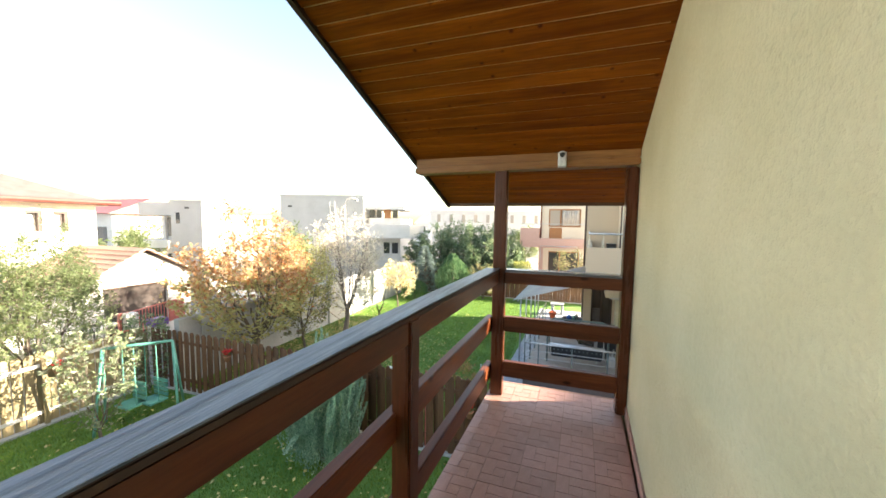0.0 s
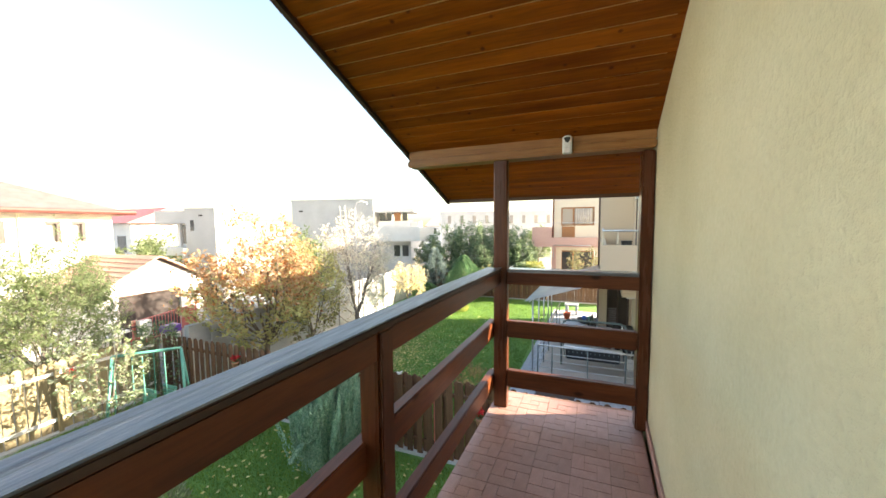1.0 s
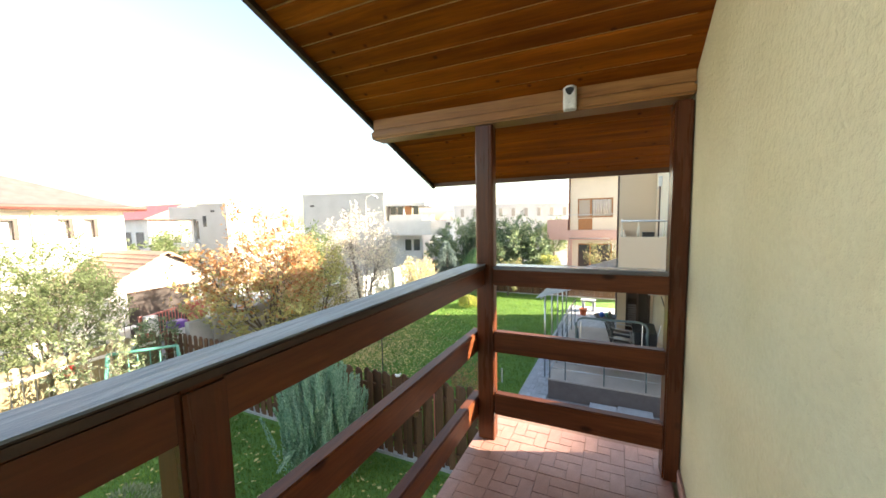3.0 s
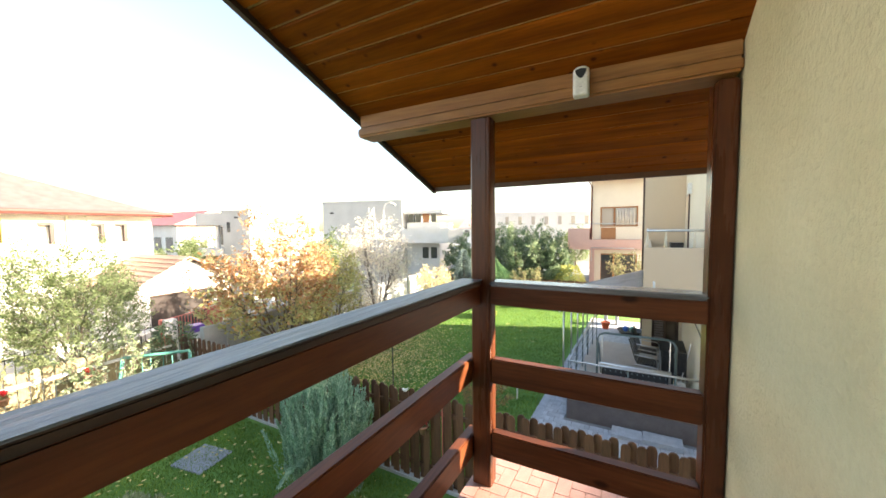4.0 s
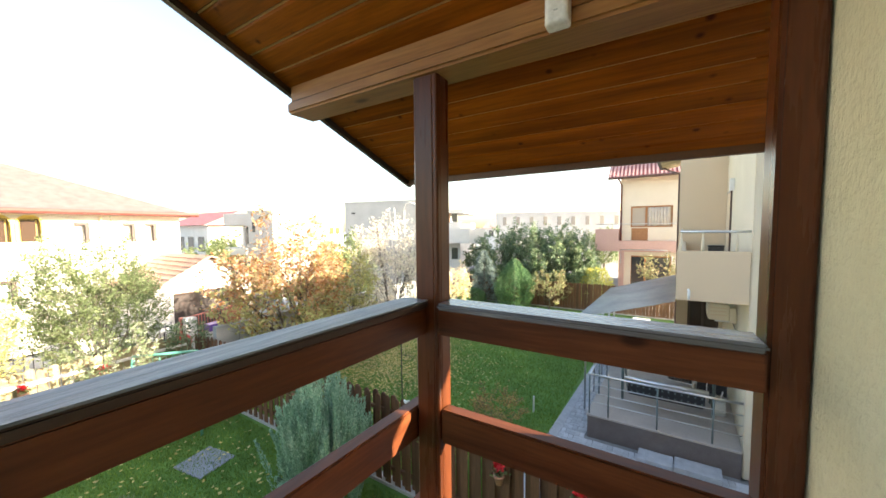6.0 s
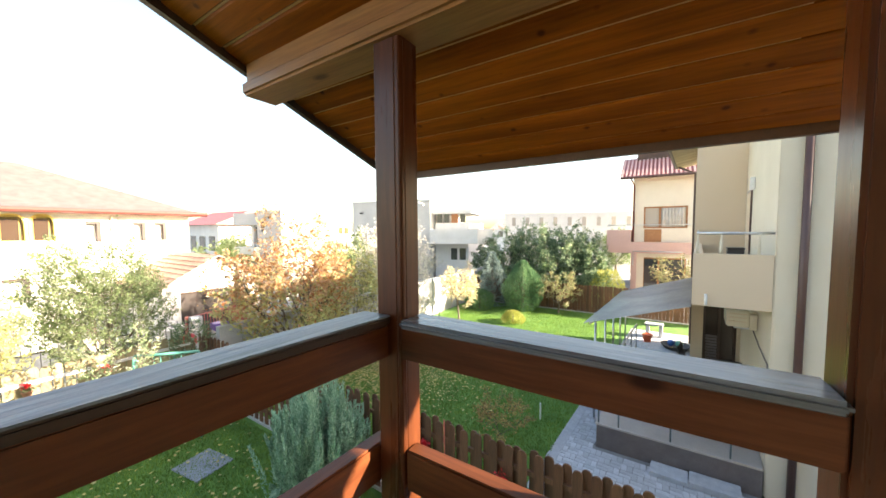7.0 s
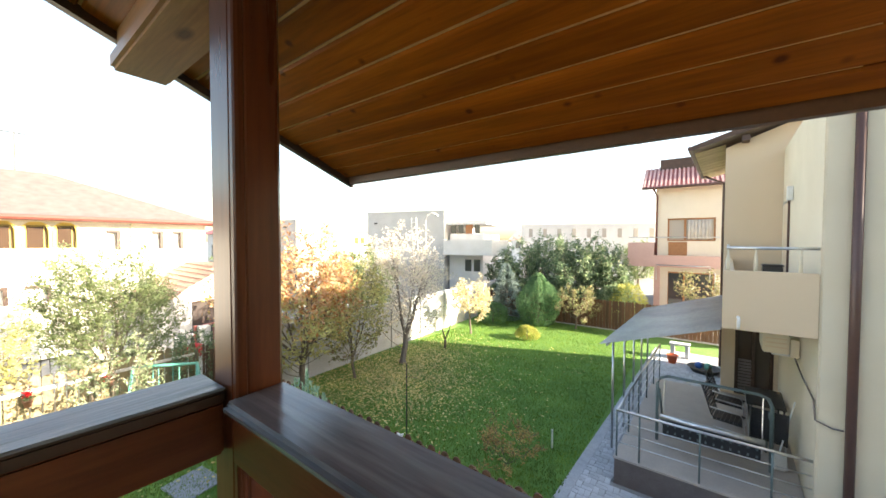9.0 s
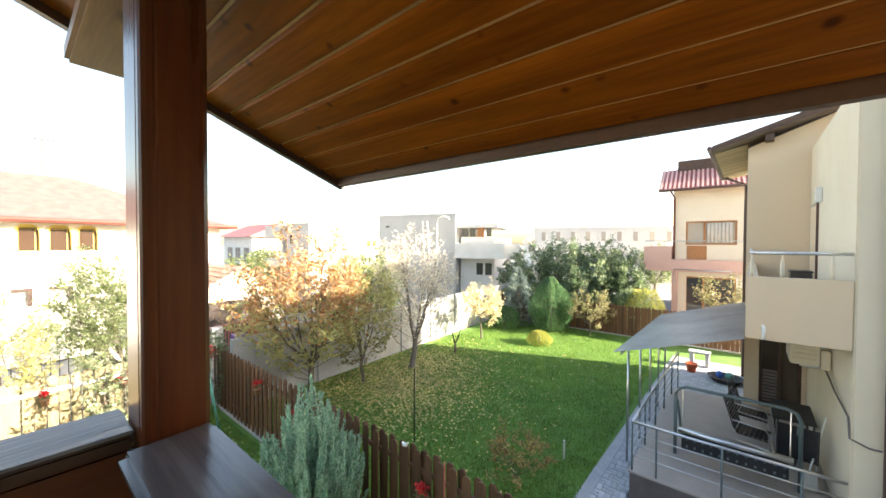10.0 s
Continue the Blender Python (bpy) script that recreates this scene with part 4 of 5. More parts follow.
def shrub(name, label, base, height, radius, leaf_mat, seed, shape, n=5000, leaf=0.05, droop=0.0, rise=1.0, narrow=0.3, core=True):
    """A dense evergreen: a stem and short sprays set over a rounded or pointed body."""
    rnd = random.Random(seed)
    root = thing(name, label, "shrub" if height < 2.2 else "tree", base)
    b = Vector(base)
    part("stem", tube([b - Vector((0, 0, 0.04)), b + Vector((0, 0, height * 0.8))], [radius * 0.09, radius * 0.03], 6), M_BARK, root)
    verts, faces = [], []
    lobes = [(rnd.uniform(0, 2 * math.pi), rnd.uniform(0.15, 0.9), rnd.uniform(0.10, 0.24)) for _ in range(40)]
    for _ in range(n):
        h = rnd.random() ** 0.9
        ang = rnd.uniform(0, 2 * math.pi)
        r = shape(h) * radius
        for la, lh_, lr in lobes:
            da = (ang - la + math.pi) % (2 * math.pi) - math.pi
            r += lr * radius * 0.8 * math.exp(-(da / 0.2) ** 2 - ((h - lh_) / 0.22) ** 2)
        r *= rnd.uniform(0.55, 1.0) ** 0.5
        c = b + Vector((r * math.cos(ang), r * math.sin(ang), h * height))
        out = Vector((math.cos(ang), math.sin(ang), 0))
        a = (out * rnd.uniform(0.2, 0.9) + Vector((rnd.gauss(0, 0.3), rnd.gauss(0, 0.3), rise + rnd.gauss(0, 0.3)))).normalized()
        s = leaf * rnd.uniform(0.6, 1.5)
        w = a.cross(Vector((rnd.uniform(-1, 1), rnd.uniform(-1, 1), rnd.uniform(-1, 1)))).normalized() * s * narrow
        i = len(verts)
        verts += [c, c + a * s + w, c + a * s * 2.2, c + a * s - w]
        faces.append((i, i + 1, i + 2, i + 3))
    me = bpy.data.meshes.new("foliage")
    me.from_pydata([tuple(v - b) for v in verts], [], faces)
    me.materials.append(leaf_mat)
    ob = new("foliage", me)
    ob.parent = root
    return root


def bezier(a, b, c, u):
    return a * (1 - u) ** 2 + b * (2 * u * (1 - u)) + c * u ** 2


def spray_tree(label, base, height, width, seed, mats, fork, radius, limbs, subs, leaves, leaf, env, low=0.25, twig=0.17, bark=None, name="tree", curve=(0.75, 0.30), share=0.45, narrow=0.5, shake=0.04, hang=0.0, low_label=""):
    """A trunk that forks into curved limbs with leafy side shoots; env gives the crown's half width by height."""
    rnd = random.Random(seed)
    root = thing(name, label, "tree", base)
    b = Vector(base)
    wood = bmesh.new()
    top = b + Vector((rnd.gauss(0, 0.05) * fork, rnd.gauss(0, 0.05) * fork, fork))
    tube([b - Vector((0, 0, 0.05)), b.lerp(top, 0.12), b.lerp(top, 0.6) + Vector((rnd.gauss(0, 0.03), rnd.gauss(0, 0.03), 0)), top], [radius * 1.5, radius * 1.1, radius, radius * 0.9], 8, wood)
    bulge = [(rnd.uniform(0, 6.283), rnd.uniform(0.3, 1), rnd.uniform(-0.30, 0.22)) for _ in range(9)]

    def reach(h, ang):
        k = 1.0
        for ba, bh, bs in bulge:
            d = (ang - ba + math.pi) % (2 * math.pi) - math.pi
            k += bs * math.exp(-(d / 0.55) ** 2 - ((h - bh) / 0.22) ** 2)
        return env(h) * width / 2 * k

    spots = [[] for _ in mats]
    mains = max(5, limbs // 7)
    bows = []
    for i in range(limbs):
        h = low + (1 - low) * ((i - mains + rnd.random()) / (limbs - mains)) ** 0.75 if i >= mains else rnd.uniform(0.62, 0.95)
        ang = i * 2.39996 + rnd.gauss(0, 0.25)
        r = reach(h, ang) * rnd.uniform(0.45, 1.0) ** 0.6
        out = Vector((math.cos(ang), math.sin(ang), 0))
        tip = b + out * r + Vector((0, 0, h * height * rnd.uniform(0.93, 1.02)))
        root_u = rnd.uniform(0.72, 1.0) if h > 0.5 else rnd.uniform(0.35, 0.9)
        foot = b.lerp(top, root_u)
        near = [w for w in bows if abs((ang - w[3] + math.pi) % (2 * math.pi) - math.pi) < 0.9]
        if i >= mains and near and h > low + 0.08:
            w = rnd.choice(near)
            cand = bezier(w[0], w[1], w[2], rnd.uniform(0.22, 0.72))
            if cand.z < tip.z - 0.1 * height:
                foot = cand
        rise_ = tip.z - foot.z
        way_ = Vector((tip.x - foot.x, tip.y - foot.y, 0))
        mid = foot + way_ * curve[0] + Vector((0, 0, rise_ * curve[1]))
        line = [bezier(foot, mid, tip, u / 6) + Vector((rnd.gauss(0, 0.02), rnd.gauss(0, 0.02), 0)) * (u > 0) for u in range(7)]
        rl = radius * (rnd.uniform(0.42, 0.6) if i < mains else rnd.uniform(0.10, 0.18))
        if i < mains:
            bows.append((foot, mid, tip, ang))
        tube(line, [rl * (1 - 0.8 * u / 6) for u in range(7)], 5, wood)
        shoots = [(bezier(foot, mid, tip, 0.62), tip, int(leaves * 0.9))]
        for k in range(subs):
            u = rnd.uniform(0.32, 1.0)
            p = bezier(foot, mid, tip, u)
            a2 = ang + rnd.gauss(0, 1.1)
            ln = height * twig * rnd.uniform(0.5, 1.25)
            q = p + Vector((math.cos(a2) * 0.8, math.sin(a2) * 0.8, rnd.uniform(-0.15, 1.0))) * ln
            hq = min(1.0, max(0.0, (q.z - b.z) / height))
            flat = Vector((q.x - b.x, q.y - b.y, 0))
            lim = reach(hq, math.atan2(flat.y, flat.x)) * 1.08 + 0.05
            if flat.length > lim:
                flat *= lim / flat.length
                q = Vector((b.x + flat.x, b.y + flat.y, q.z))
            tube([p, p.lerp(q, 0.5) + Vector((0, 0, 0.04 * ln)), q], [max(0.004, rl * 0.25), 0.0035, 0.002], 3, wood)
            shoots.append((p, q, leaves))
        for p, q, n in shoots:
            n = int(n * rnd.uniform(0.5, 1.4))
            for k in range(n):
                u = rnd.uniform(0.15, 1.05)
                c = p.lerp(q, u) + Vector((rnd.gauss(0, shake), rnd.gauss(0, shake), rnd.gauss(0, shake) - hang * rnd.random()))
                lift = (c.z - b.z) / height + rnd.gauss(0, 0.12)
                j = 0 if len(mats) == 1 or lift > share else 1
                spots[j].append((c, (q - p).normalized(), leaf * rnd.uniform(0.6, 1.35)))
    part("trunk", wood, bark or M_BARK, root)
    for j, (mat, cloud) in enumerate(zip(mats, spots)):
        verts, faces = [], []
        for c, d, s_ in cloud:
            a = (d * 0.5 + Vector((rnd.uniform(-1, 1), rnd.uniform(-1, 1), rnd.uniform(-1, 0.7)))).normalized()
            w = a.cross(Vector((rnd.uniform(-1, 1), rnd.uniform(-1, 1), rnd.uniform(-1, 1)))).normalized()
            n_ = a.cross(w)
            o = c - b
            i = len(verts)
            verts += [tuple(o - a * s_), tuple(o + w * s_ * narrow + n_ * s_ * 0.18), tuple(o + a * s_), tuple(o - w * s_ * narrow + n_ * s_ * 0.18)]
            faces.append((i, i + 1, i + 2, i + 3))
        me = bpy.data.meshes.new("crown")
        me.from_pydata(verts, [], faces)
        me.materials.append(mat)
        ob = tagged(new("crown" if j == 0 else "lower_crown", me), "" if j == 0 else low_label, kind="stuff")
        ob.parent = root
    return root


def vase(h):
    return min(1.0, 0.30 + 1.9 * max(0, h - 0.12)) if h < 0.55 else 1.0 - 0.62 * ((h - 0.55) / 0.45) ** 1.9


def oval(h):
    return math.sqrt(max(0.02, 1 - ((h - 0.55) / 0.52) ** 2))


def column(h):
    return 0.55 + 0.45 * math.sin(min(1, h / 0.45) * math.pi / 2) - 0.75 * max(0, h - 0.45) ** 1.3


def dome(h):
    return math.sqrt(max(0.03, 1 - ((h - 0.68) / 0.36) ** 2))


# Autumn leaf colours, split by height to hold the sunlit top and shaded underside.
spray_tree("autumn tree with orange upper leaves and olive lower ones", (-9.5, 8.35, G), 4.95, 4.2, 23, (M_ORANGE_LEAF, M_OLIVE_LEAF), 1.15, 0.085, 72, 9, 17, 0.066, vase, 0.34, share=0.54, shake=0.07, low_label="olive-green lower leaves, shade in their tone")
spray_tree("small olive-yellow autumn tree", (-8.85, 9.9, G), 4.35, 2.0, 5, (M_OLIVE_LEAF, M_FADED_LEAF), 0.9, 0.045, 34, 7, 17, 0.055, oval, 0.25, share=0.42, shake=0.06)
# Pale leaves and bark are lightened further to hold the glare behind them.
spray_tree("half-bare tree with pale leaves on upright limbs", (-8.5, 11.9, G), 5.2, 4.0, 8, (M_PALE_LEAF,), 1.2, 0.10, 38, 10, 19, 0.048, vase, 0.38, bark=M_BARK_PALE, curve=(0.62, 0.38), shake=0.06)
fk = thing("young_tree", "bare forked young tree on the lawn", "tree", (-8.2, 14.3, G))
part("trunk", tube([(-8.2, 14.3, G - 0.05), (-8.19, 14.3, G + 0.25), (-8.2, 14.3, G + 0.42)], [0.06, 0.05, 0.045], 8), M_BARK, fk, "", True)
part("limb", tube([(-8.2, 14.3, G + 0.40), (-8.30, 14.27, G + 0.75), (-8.33, 14.25, G + 1.25)], [0.036, 0.026, 0.012], 6), M_BARK, fk, "", True)
part("limb", tube([(-8.2, 14.3, G + 0.40), (-8.02, 14.34, G + 0.8), (-7.86, 14.38, G + 1.55)], [0.034, 0.024, 0.008], 6), M_BARK, fk, "", True)
spray_tree("low tree with drooping yellow leaves by the wall", (-8.45, 16.9, G), 2.85, 2.35, 12, (M_YELLOW_LEAF,), 1.3, 0.045, 26, 7, 15, 0.060, dome, 0.45, shake=0.07, hang=0.25)
spray_tree("broad green leafy tree across the fence", (-13.5, 4.75, G), 4.55, 3.2, 14, (M_GREEN_LEAF,), 0.6, 0.055, 80, 11, 30, 0.037, oval, 0.22, curve=(0.5, 0.5), shake=0.05)
spray_tree("slender young fruit tree with upright pale green shoots", (-9.3, 4.15, G), 2.95, 1.45, 15, (M_FRUIT_LEAF,), 0.4, 0.03, 26, 5, 13, 0.044, column, 0.22, name="fruit_tree", curve=(0.55, 0.25), twig=0.16, narrow=0.42, shake=0.03)
# Crowns change to the darker thuja green in their lowest third.
for i, (x, y, h, k) in enumerate(((-10.4, 24.8, 3.6, 2.6), (-9.0, 24.2, 4.7, 2.6), (-7.1, 25.2, 5.3, 3.0), (-5.3, 24.2, 4.9, 2.9), (-4.0, 25.4, 4.7, 2.6), (-3.1, 24.6, 3.3, 1.7), (-8.2, 28, 5.1, 3.2), (-5.6, 28.5, 5.2, 3.0))):
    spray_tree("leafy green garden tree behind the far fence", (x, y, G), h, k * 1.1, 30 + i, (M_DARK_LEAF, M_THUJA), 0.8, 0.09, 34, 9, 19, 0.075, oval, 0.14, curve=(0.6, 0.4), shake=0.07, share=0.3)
spray_tree("small fruit tree with reddish yellow leaves", (-4.4, 21.0, G), 2.4, 2.4, 41, (M_FADED_LEAF,), 0.6, 0.05, 22, 6, 17, 0.055, oval, 0.3, shake=0.05)
spray_tree("young tree by the pink house", (0.9, 23.4, G), 3.4, 2.0, 43, (M_FADED_LEAF,), 1.4, 0.05, 18, 6, 12, 0.06, dome, 0.45, shake=0.07)
for i, (x, y, k) in enumerate(((-24, 12.2, 1.3), (-30, 17, 1.6), (-27.5, 19, 1.6), (-15.8, 16.5, 1.5), (-13.5, 15, 1.2), (-3.5, 42, 1.5), (-0.5, 48, 1.7), (-7, 58, 1.7))):
    spray_tree("distant green garden tree", (x, y, G), 3.1 * k, 2.2 * k, 60 + i, (M_GREEN_LEAF,), 1.2, 0.10, 28, 7, 16, 0.11, oval, 0.2, shake=0.12)


def juniper(base, height, radius, seed):
    """Upright feathery plumes, each a cone of fine sprays round its own lean."""
    rnd = random.Random(seed)
    root = thing("juniper", "dense blue-green juniper bush with upright plumes", "shrub", base)
    b = Vector(base)
    part("stem", tube([b - Vector((0, 0, 0.04)), b + Vector((0, 0, height * 0.6))], [0.06, 0.02], 6), M_BARK, root)
    verts, faces = [], []
    for k in range(270):
        ang, q = rnd.uniform(0, 2 * math.pi), math.sqrt(rnd.random())
        foot = b + Vector((0.6 * q * radius * math.cos(ang), 0.6 * q * radius * math.sin(ang), rnd.uniform(0.0, 0.42) * height * rnd.random()))
        out = Vector((math.cos(ang) * q, math.sin(ang) * q, 0))
        tall = height * (1.0 - 0.34 * q * q - 0.12 * q) * (rnd.uniform(0.88, 1.05) if k % 3 else rnd.uniform(0.45, 0.8))
        tip = Vector((b.x, b.y, 0)) + out * radius * rnd.uniform(0.70, 1.0) + Vector((0, 0, b.z + tall))
        if k < 6:
            tip = Vector((b.x + 0.12 * math.cos(ang), b.y + 0.12 * math.sin(ang), b.z + height * rnd.uniform(1.03, 1.13)))
        axis = tip - foot
        fat = rnd.uniform(0.05, 0.085)
        for _ in range(260):
            h = rnd.random() ** 0.7
            a2 = rnd.uniform(0, 2 * math.pi)
            r = fat * (1 - h) ** 0.8 * rnd.uniform(0.2, 1) ** 0.5
            side = Vector((math.cos(a2), math.sin(a2), 0))
            c = foot + axis * h + side * r
            way = (axis.normalized() * 1.4 + side * 0.45 + Vector((rnd.gauss(0, 0.25), rnd.gauss(0, 0.25), rnd.gauss(0, 0.2)))).normalized()
            ln = rnd.uniform(0.028, 0.055)
            w = way.cross(Vector((rnd.uniform(-1, 1), rnd.uniform(-1, 1), rnd.uniform(-1, 1)))).normalized() * 0.0075
            i = len(verts)
            verts += [c - w, c + way * ln * 0.5 + w, c + way * ln * 1.4, c + way * ln * 0.5 - w * 1.6]
            faces.append((i, i + 1, i + 2, i + 3))
    me = bpy.data.meshes.new("foliage")
    me.from_pydata([tuple(v - b) for v in verts], [], faces)
    me.materials.append(M_JUNIPER)
    ob = new("foliage", me)
    ob.parent = root


juniper((-4.42, 5.28, G), 2.5, 0.98, 50)
shrub("thuja", "egg-shaped bright green thuja", (-6.4, 20.8, G), 2.8, 1.0, M_THUJA, 51, lambda h: math.sin(math.pi * (0.22 + 0.78 * h ** 0.75)) ** 0.75, 22000, 0.04, rise=1.8)
shrub("blue_spruce", "blue spruce with tiers of silvery needles", (-8.5, 21.2, G), 3.25, 1.05, M_SPRUCE, 52, lambda h: (1 - h) ** 0.8 * (0.8 + 0.2 * math.sin(h * 40)), 14000, 0.05, rise=0.1)
shrub("round_bush", "low round green bush", (-8.6, 19.6, G), 1.1, 0.75, M_THUJA, 53, lambda h: math.sqrt(max(0, 1 - (h * 1.5 - 0.5) ** 2)), 7000, 0.04)
shrub("yellow_bush", "small yellow-green bush on the lawn", (-5.85, 17.8, G), 0.55, 0.5, M_LIME_LEAF, 54, lambda h: math.sqrt(max(0, 1 - h * h)), 2500, 0.04)
shrub("yellow_bush", "yellow-green bush by the far fence", (-2.2, 22.95, G), 2.3, 0.85, M_LIME_LEAF, 55, lambda h: 0.55 + 0.4 * math.sin(3.1 * h + 0.4), 4500, 0.05, rise=0.4)
spray_tree("thin rust-brown autumn shrub on the lawn", (-2.75, 8.75, G), 1.05, 1.5, 56, (M_RUST_LEAF,), 0.1, 0.012, 30, 6, 9, 0.026, oval, 0.2, name="rust_bush", curve=(0.5, 0.4), shake=0.03)
spray_tree("slender tree with yellow-orange leaves beyond the side fence", (-12.6, 2.6, G), 3.6, 1.3, 57, (M_OLIVE_LEAF,), 0.6, 0.035, 20, 6, 14, 0.055, column, 0.2, shake=0.05)
shrub("low_bush", "small grey-green bush on the lawn", (-6.1, 3.1, G), 0.75, 0.5, M_FRUIT_LEAF, 58, lambda h: math.sqrt(max(0, 1 - (h * 1.3 - 0.4) ** 2)), 1800, 0.04)
shrub("ivy", "dark green ivy over the fence corner", (-10.9, 6.0, G), 2.1, 0.42, M_DARK_LEAF, 59, lambda h: 0.7 + 0.3 * math.sin(3 * h), 2500, 0.045, rise=0.2)
hedge_rnd = random.Random(77)
for i in range(6):
    shrub("hedge_bush", "leafy green bush behind the far fence", (-9.6 + i * 1.4 + hedge_rnd.uniform(-0.3, 0.3), 23.0 + hedge_rnd.uniform(-0.3, 0.3), G), 2.0 + hedge_rnd.uniform(-0.4, 0.6), 0.95 + hedge_rnd.uniform(-0.2, 0.2), M_DARK_LEAF, 80 + i, lambda h: math.sqrt(max(0, 1 - (h * 1.2 - 0.3) ** 2)), 5500, 0.055, rise=0.4, narrow=0.45)

# ---- an unseen block added to the east to keep sun off lawn and juniper ----
eb = thing("east_shade_block", "plain unseen block added to shade the garden", "house", (15, 8, G))
part("wall", box(14, 20, 3.0, 15.5, G - 0.1, 5.3), M_CREAM, eb)
part("upper_storey", box(14, 20, 9.6, 13.8, 5.301, 6.4), M_CREAM, eb)

# ---- garden things ----
sw = thing("garden_swing_frame", "green painted metal swing frame with two hanging seats", "swing", (-9.3, 4.9, G))
A, B = Vector((-9.70, 4.45, -1.44)), Vector((-8.85, 5.37, -1.44))
ax = (B - A).normalized()
nx = Vector((-ax.y, ax.x, 0))
part("crossbar", tube([A, B], 0.035, 8), M_GREEN, sw, "", True)
for p in (A, B):
    for sgn in (-1, 1):
        q = p + nx * 0.34 * sgn + ax * (0.12 if p == B else -0.12)
        part("leg", tube([p, (q.x, q.y, G)], 0.03, 8), M_GREEN, sw, "", True)
for f in (0.34, 0.66):
    c = A + (B - A) * f
    seat = part("seat", box(c.x - 0.24, c.x + 0.24, c.y - 0.20, c.y + 0.20, -2.86, -2.81, 0.01), M_GREEN, sw)
    for k in range(4):
        part("slat", box(c.x - 0.24, c.x + 0.24, c.y + 0.17, c.y + 0.20, -2.78 + k * 0.11, -2.70 + k * 0.11, 0.004), M_GREEN, seat)
    for sgn in (-1, 1):
        part("hanger", tube([(c.x + sgn * 0.2, c.y, -1.46), (c.x + sgn * 0.22, c.y, -2.82)], 0.012, 6), M_GREEN, seat)

slab_rnd = random.Random(4)
st = thing("stepping_slab", "square blue-grey stone slab set in the lawn", "slab", (-7.45, 4.8, G))
bm = box(-0.42, 0.42, -0.36, 0.36, 0.0, 0.022, 0.010)
bm.transform(Matrix.Translation((-7.45, 4.82, G)) @ Matrix.Rotation(radians(8), 4, "Z"))
part("stone", bm, M_SLAB, st)


def flower_pot(label, x, y, z, seed, scale=1.0):
    """A clay pot in a wire ring on the fence, with red blooms and leaves."""
    rnd = random.Random(seed)
    root = thing("flower_pot", label, "flower pot", (x, y, z), "pots hung on the fence")
    prof = [(0.05, -0.08), (0.075, 0.04), (0.085, 0.04), (0.085, 0.07), (0.07, 0.07), (0.065, 0.05)]
    part("pot", lathe([(r * scale, h * scale) for r, h in prof], (x, y, z), 16), M_CLAY, root, "", True)
    part("hook", tube([(x, y + 0.1, z + 0.05), (x, y, z + 0.045)], 0.006, 5), M_IRON, root)
    for nm, mt, n, h0, sz in (("foliage", M_GREEN_LEAF, 60, 0.11, 0.03), ("bloom", M_RED_FLOWER, 90, 0.19, 0.024)):
        cloud = [(Vector((x + rnd.gauss(0, 0.045), y + rnd.gauss(0, 0.04), z + h0 + rnd.gauss(0, 0.032))), sz * rnd.uniform(0.7, 1.3)) for _ in range(n)]
        me = leaves_mesh(cloud, rnd, 0.8)
        me.materials.append(mt)
        me.transform(Matrix.Translation(-Vector((x, y, z))))
        ob = tagged(new(nm, me), kind="stuff")
        ob.parent = root


for k, (x, z) in enumerate(((-8.0, -2.05), (-6.25, -2.2), (-2.9, -2.2), (-1.59, -2.25), (-0.51, -2.2), (0.57, -2.15))):
    flower_pot("clay pot of red geraniums hung on the dark fence", x, 6.10, z, 100 + k)
flower_pot("clay pot of red geraniums on the tan fence", -11.13, 4.3, -2.1, 110)
flower_pot("clay pot of red geraniums on the tan fence", -11.13, 3.05, -2.1, 111)

rs = thing("red_stake", "thin red stake beside the fence", "stake", (-2.53, 6.15, G))
part("rod", tube([(-2.53, 6.14, G), (-2.53, 6.14, -1.52)], 0.010, 6), M_RED_METAL, rs)
bd = thing("fence_ornament", "small white ornament on top of the fence", "ornament", (-3.33, 6.22, -1.62))
bm = tube([(-3.40, 6.22, -1.60), (-3.36, 6.22, -1.63), (-3.32, 6.22, -1.62), (-3.27, 6.22, -1.57)], [0.012, 0.03, 0.03, 0.008], 8)
part("body", bm, M_PLASTIC, bd)
pl = thing("garden_pole", "thin dark metal pole standing in the lawn", "pole", (-5.2, 8.45, G))
part("rod", tube([(-5.2, 8.45, G), (-5.2, 8.45, G + 1.75)], 0.014, 6), M_IRON, pl)
part("bracket", tube([(-5.2, 8.45, G + 1.45), (-4.9, 8.5, G + 1.45)], 0.006, 5), M_IRON, pl)
pg = thing("garden_peg", "short pale peg standing in the lawn", "peg", (-2.18, 10.0, G))
part("rod", tube([(-2.18, 10.0, G), (-2.18, 10.0, G + 0.42)], 0.022, 8), M_PLASTIC, pg)

# ---- terrace things ----
gs = thing("swing_bench", "dark cushioned swing bench on a grey tubular frame", "bench", (0.5, 10.6, -2.8))
def bend(x0, x1, y, z0, z1, r=0.18):
    return [(x0, y, z0), (x0, y, z1 - r), (x0 + r * 0.3, y, z1 - r * 0.3), (x0 + r, y, z1), (x1 - r, y, z1), (x1 - r * 0.3, y, z1 - r * 0.3), (x1, y, z1 - r), (x1, y, z0)]
part("frame", lean(tube(bend(-0.32, 1.42, 10.75, -2.8, -1.42), 0.03, 8)), M_FRAME, gs, "dark grey-green tubular frame", True)
for x in (-0.30, 1.40):
    part("side_leg", lean(tube([(x, 11.5, -2.8), (x, 10.85, -1.75)], 0.022, 8)), M_FRAME, gs, "", True)
part("seat", lean(box(-0.15, 1.25, 10.25, 10.80, -2.42, -2.34, 0.03)), M_BLACK, gs, "black quilted seat")
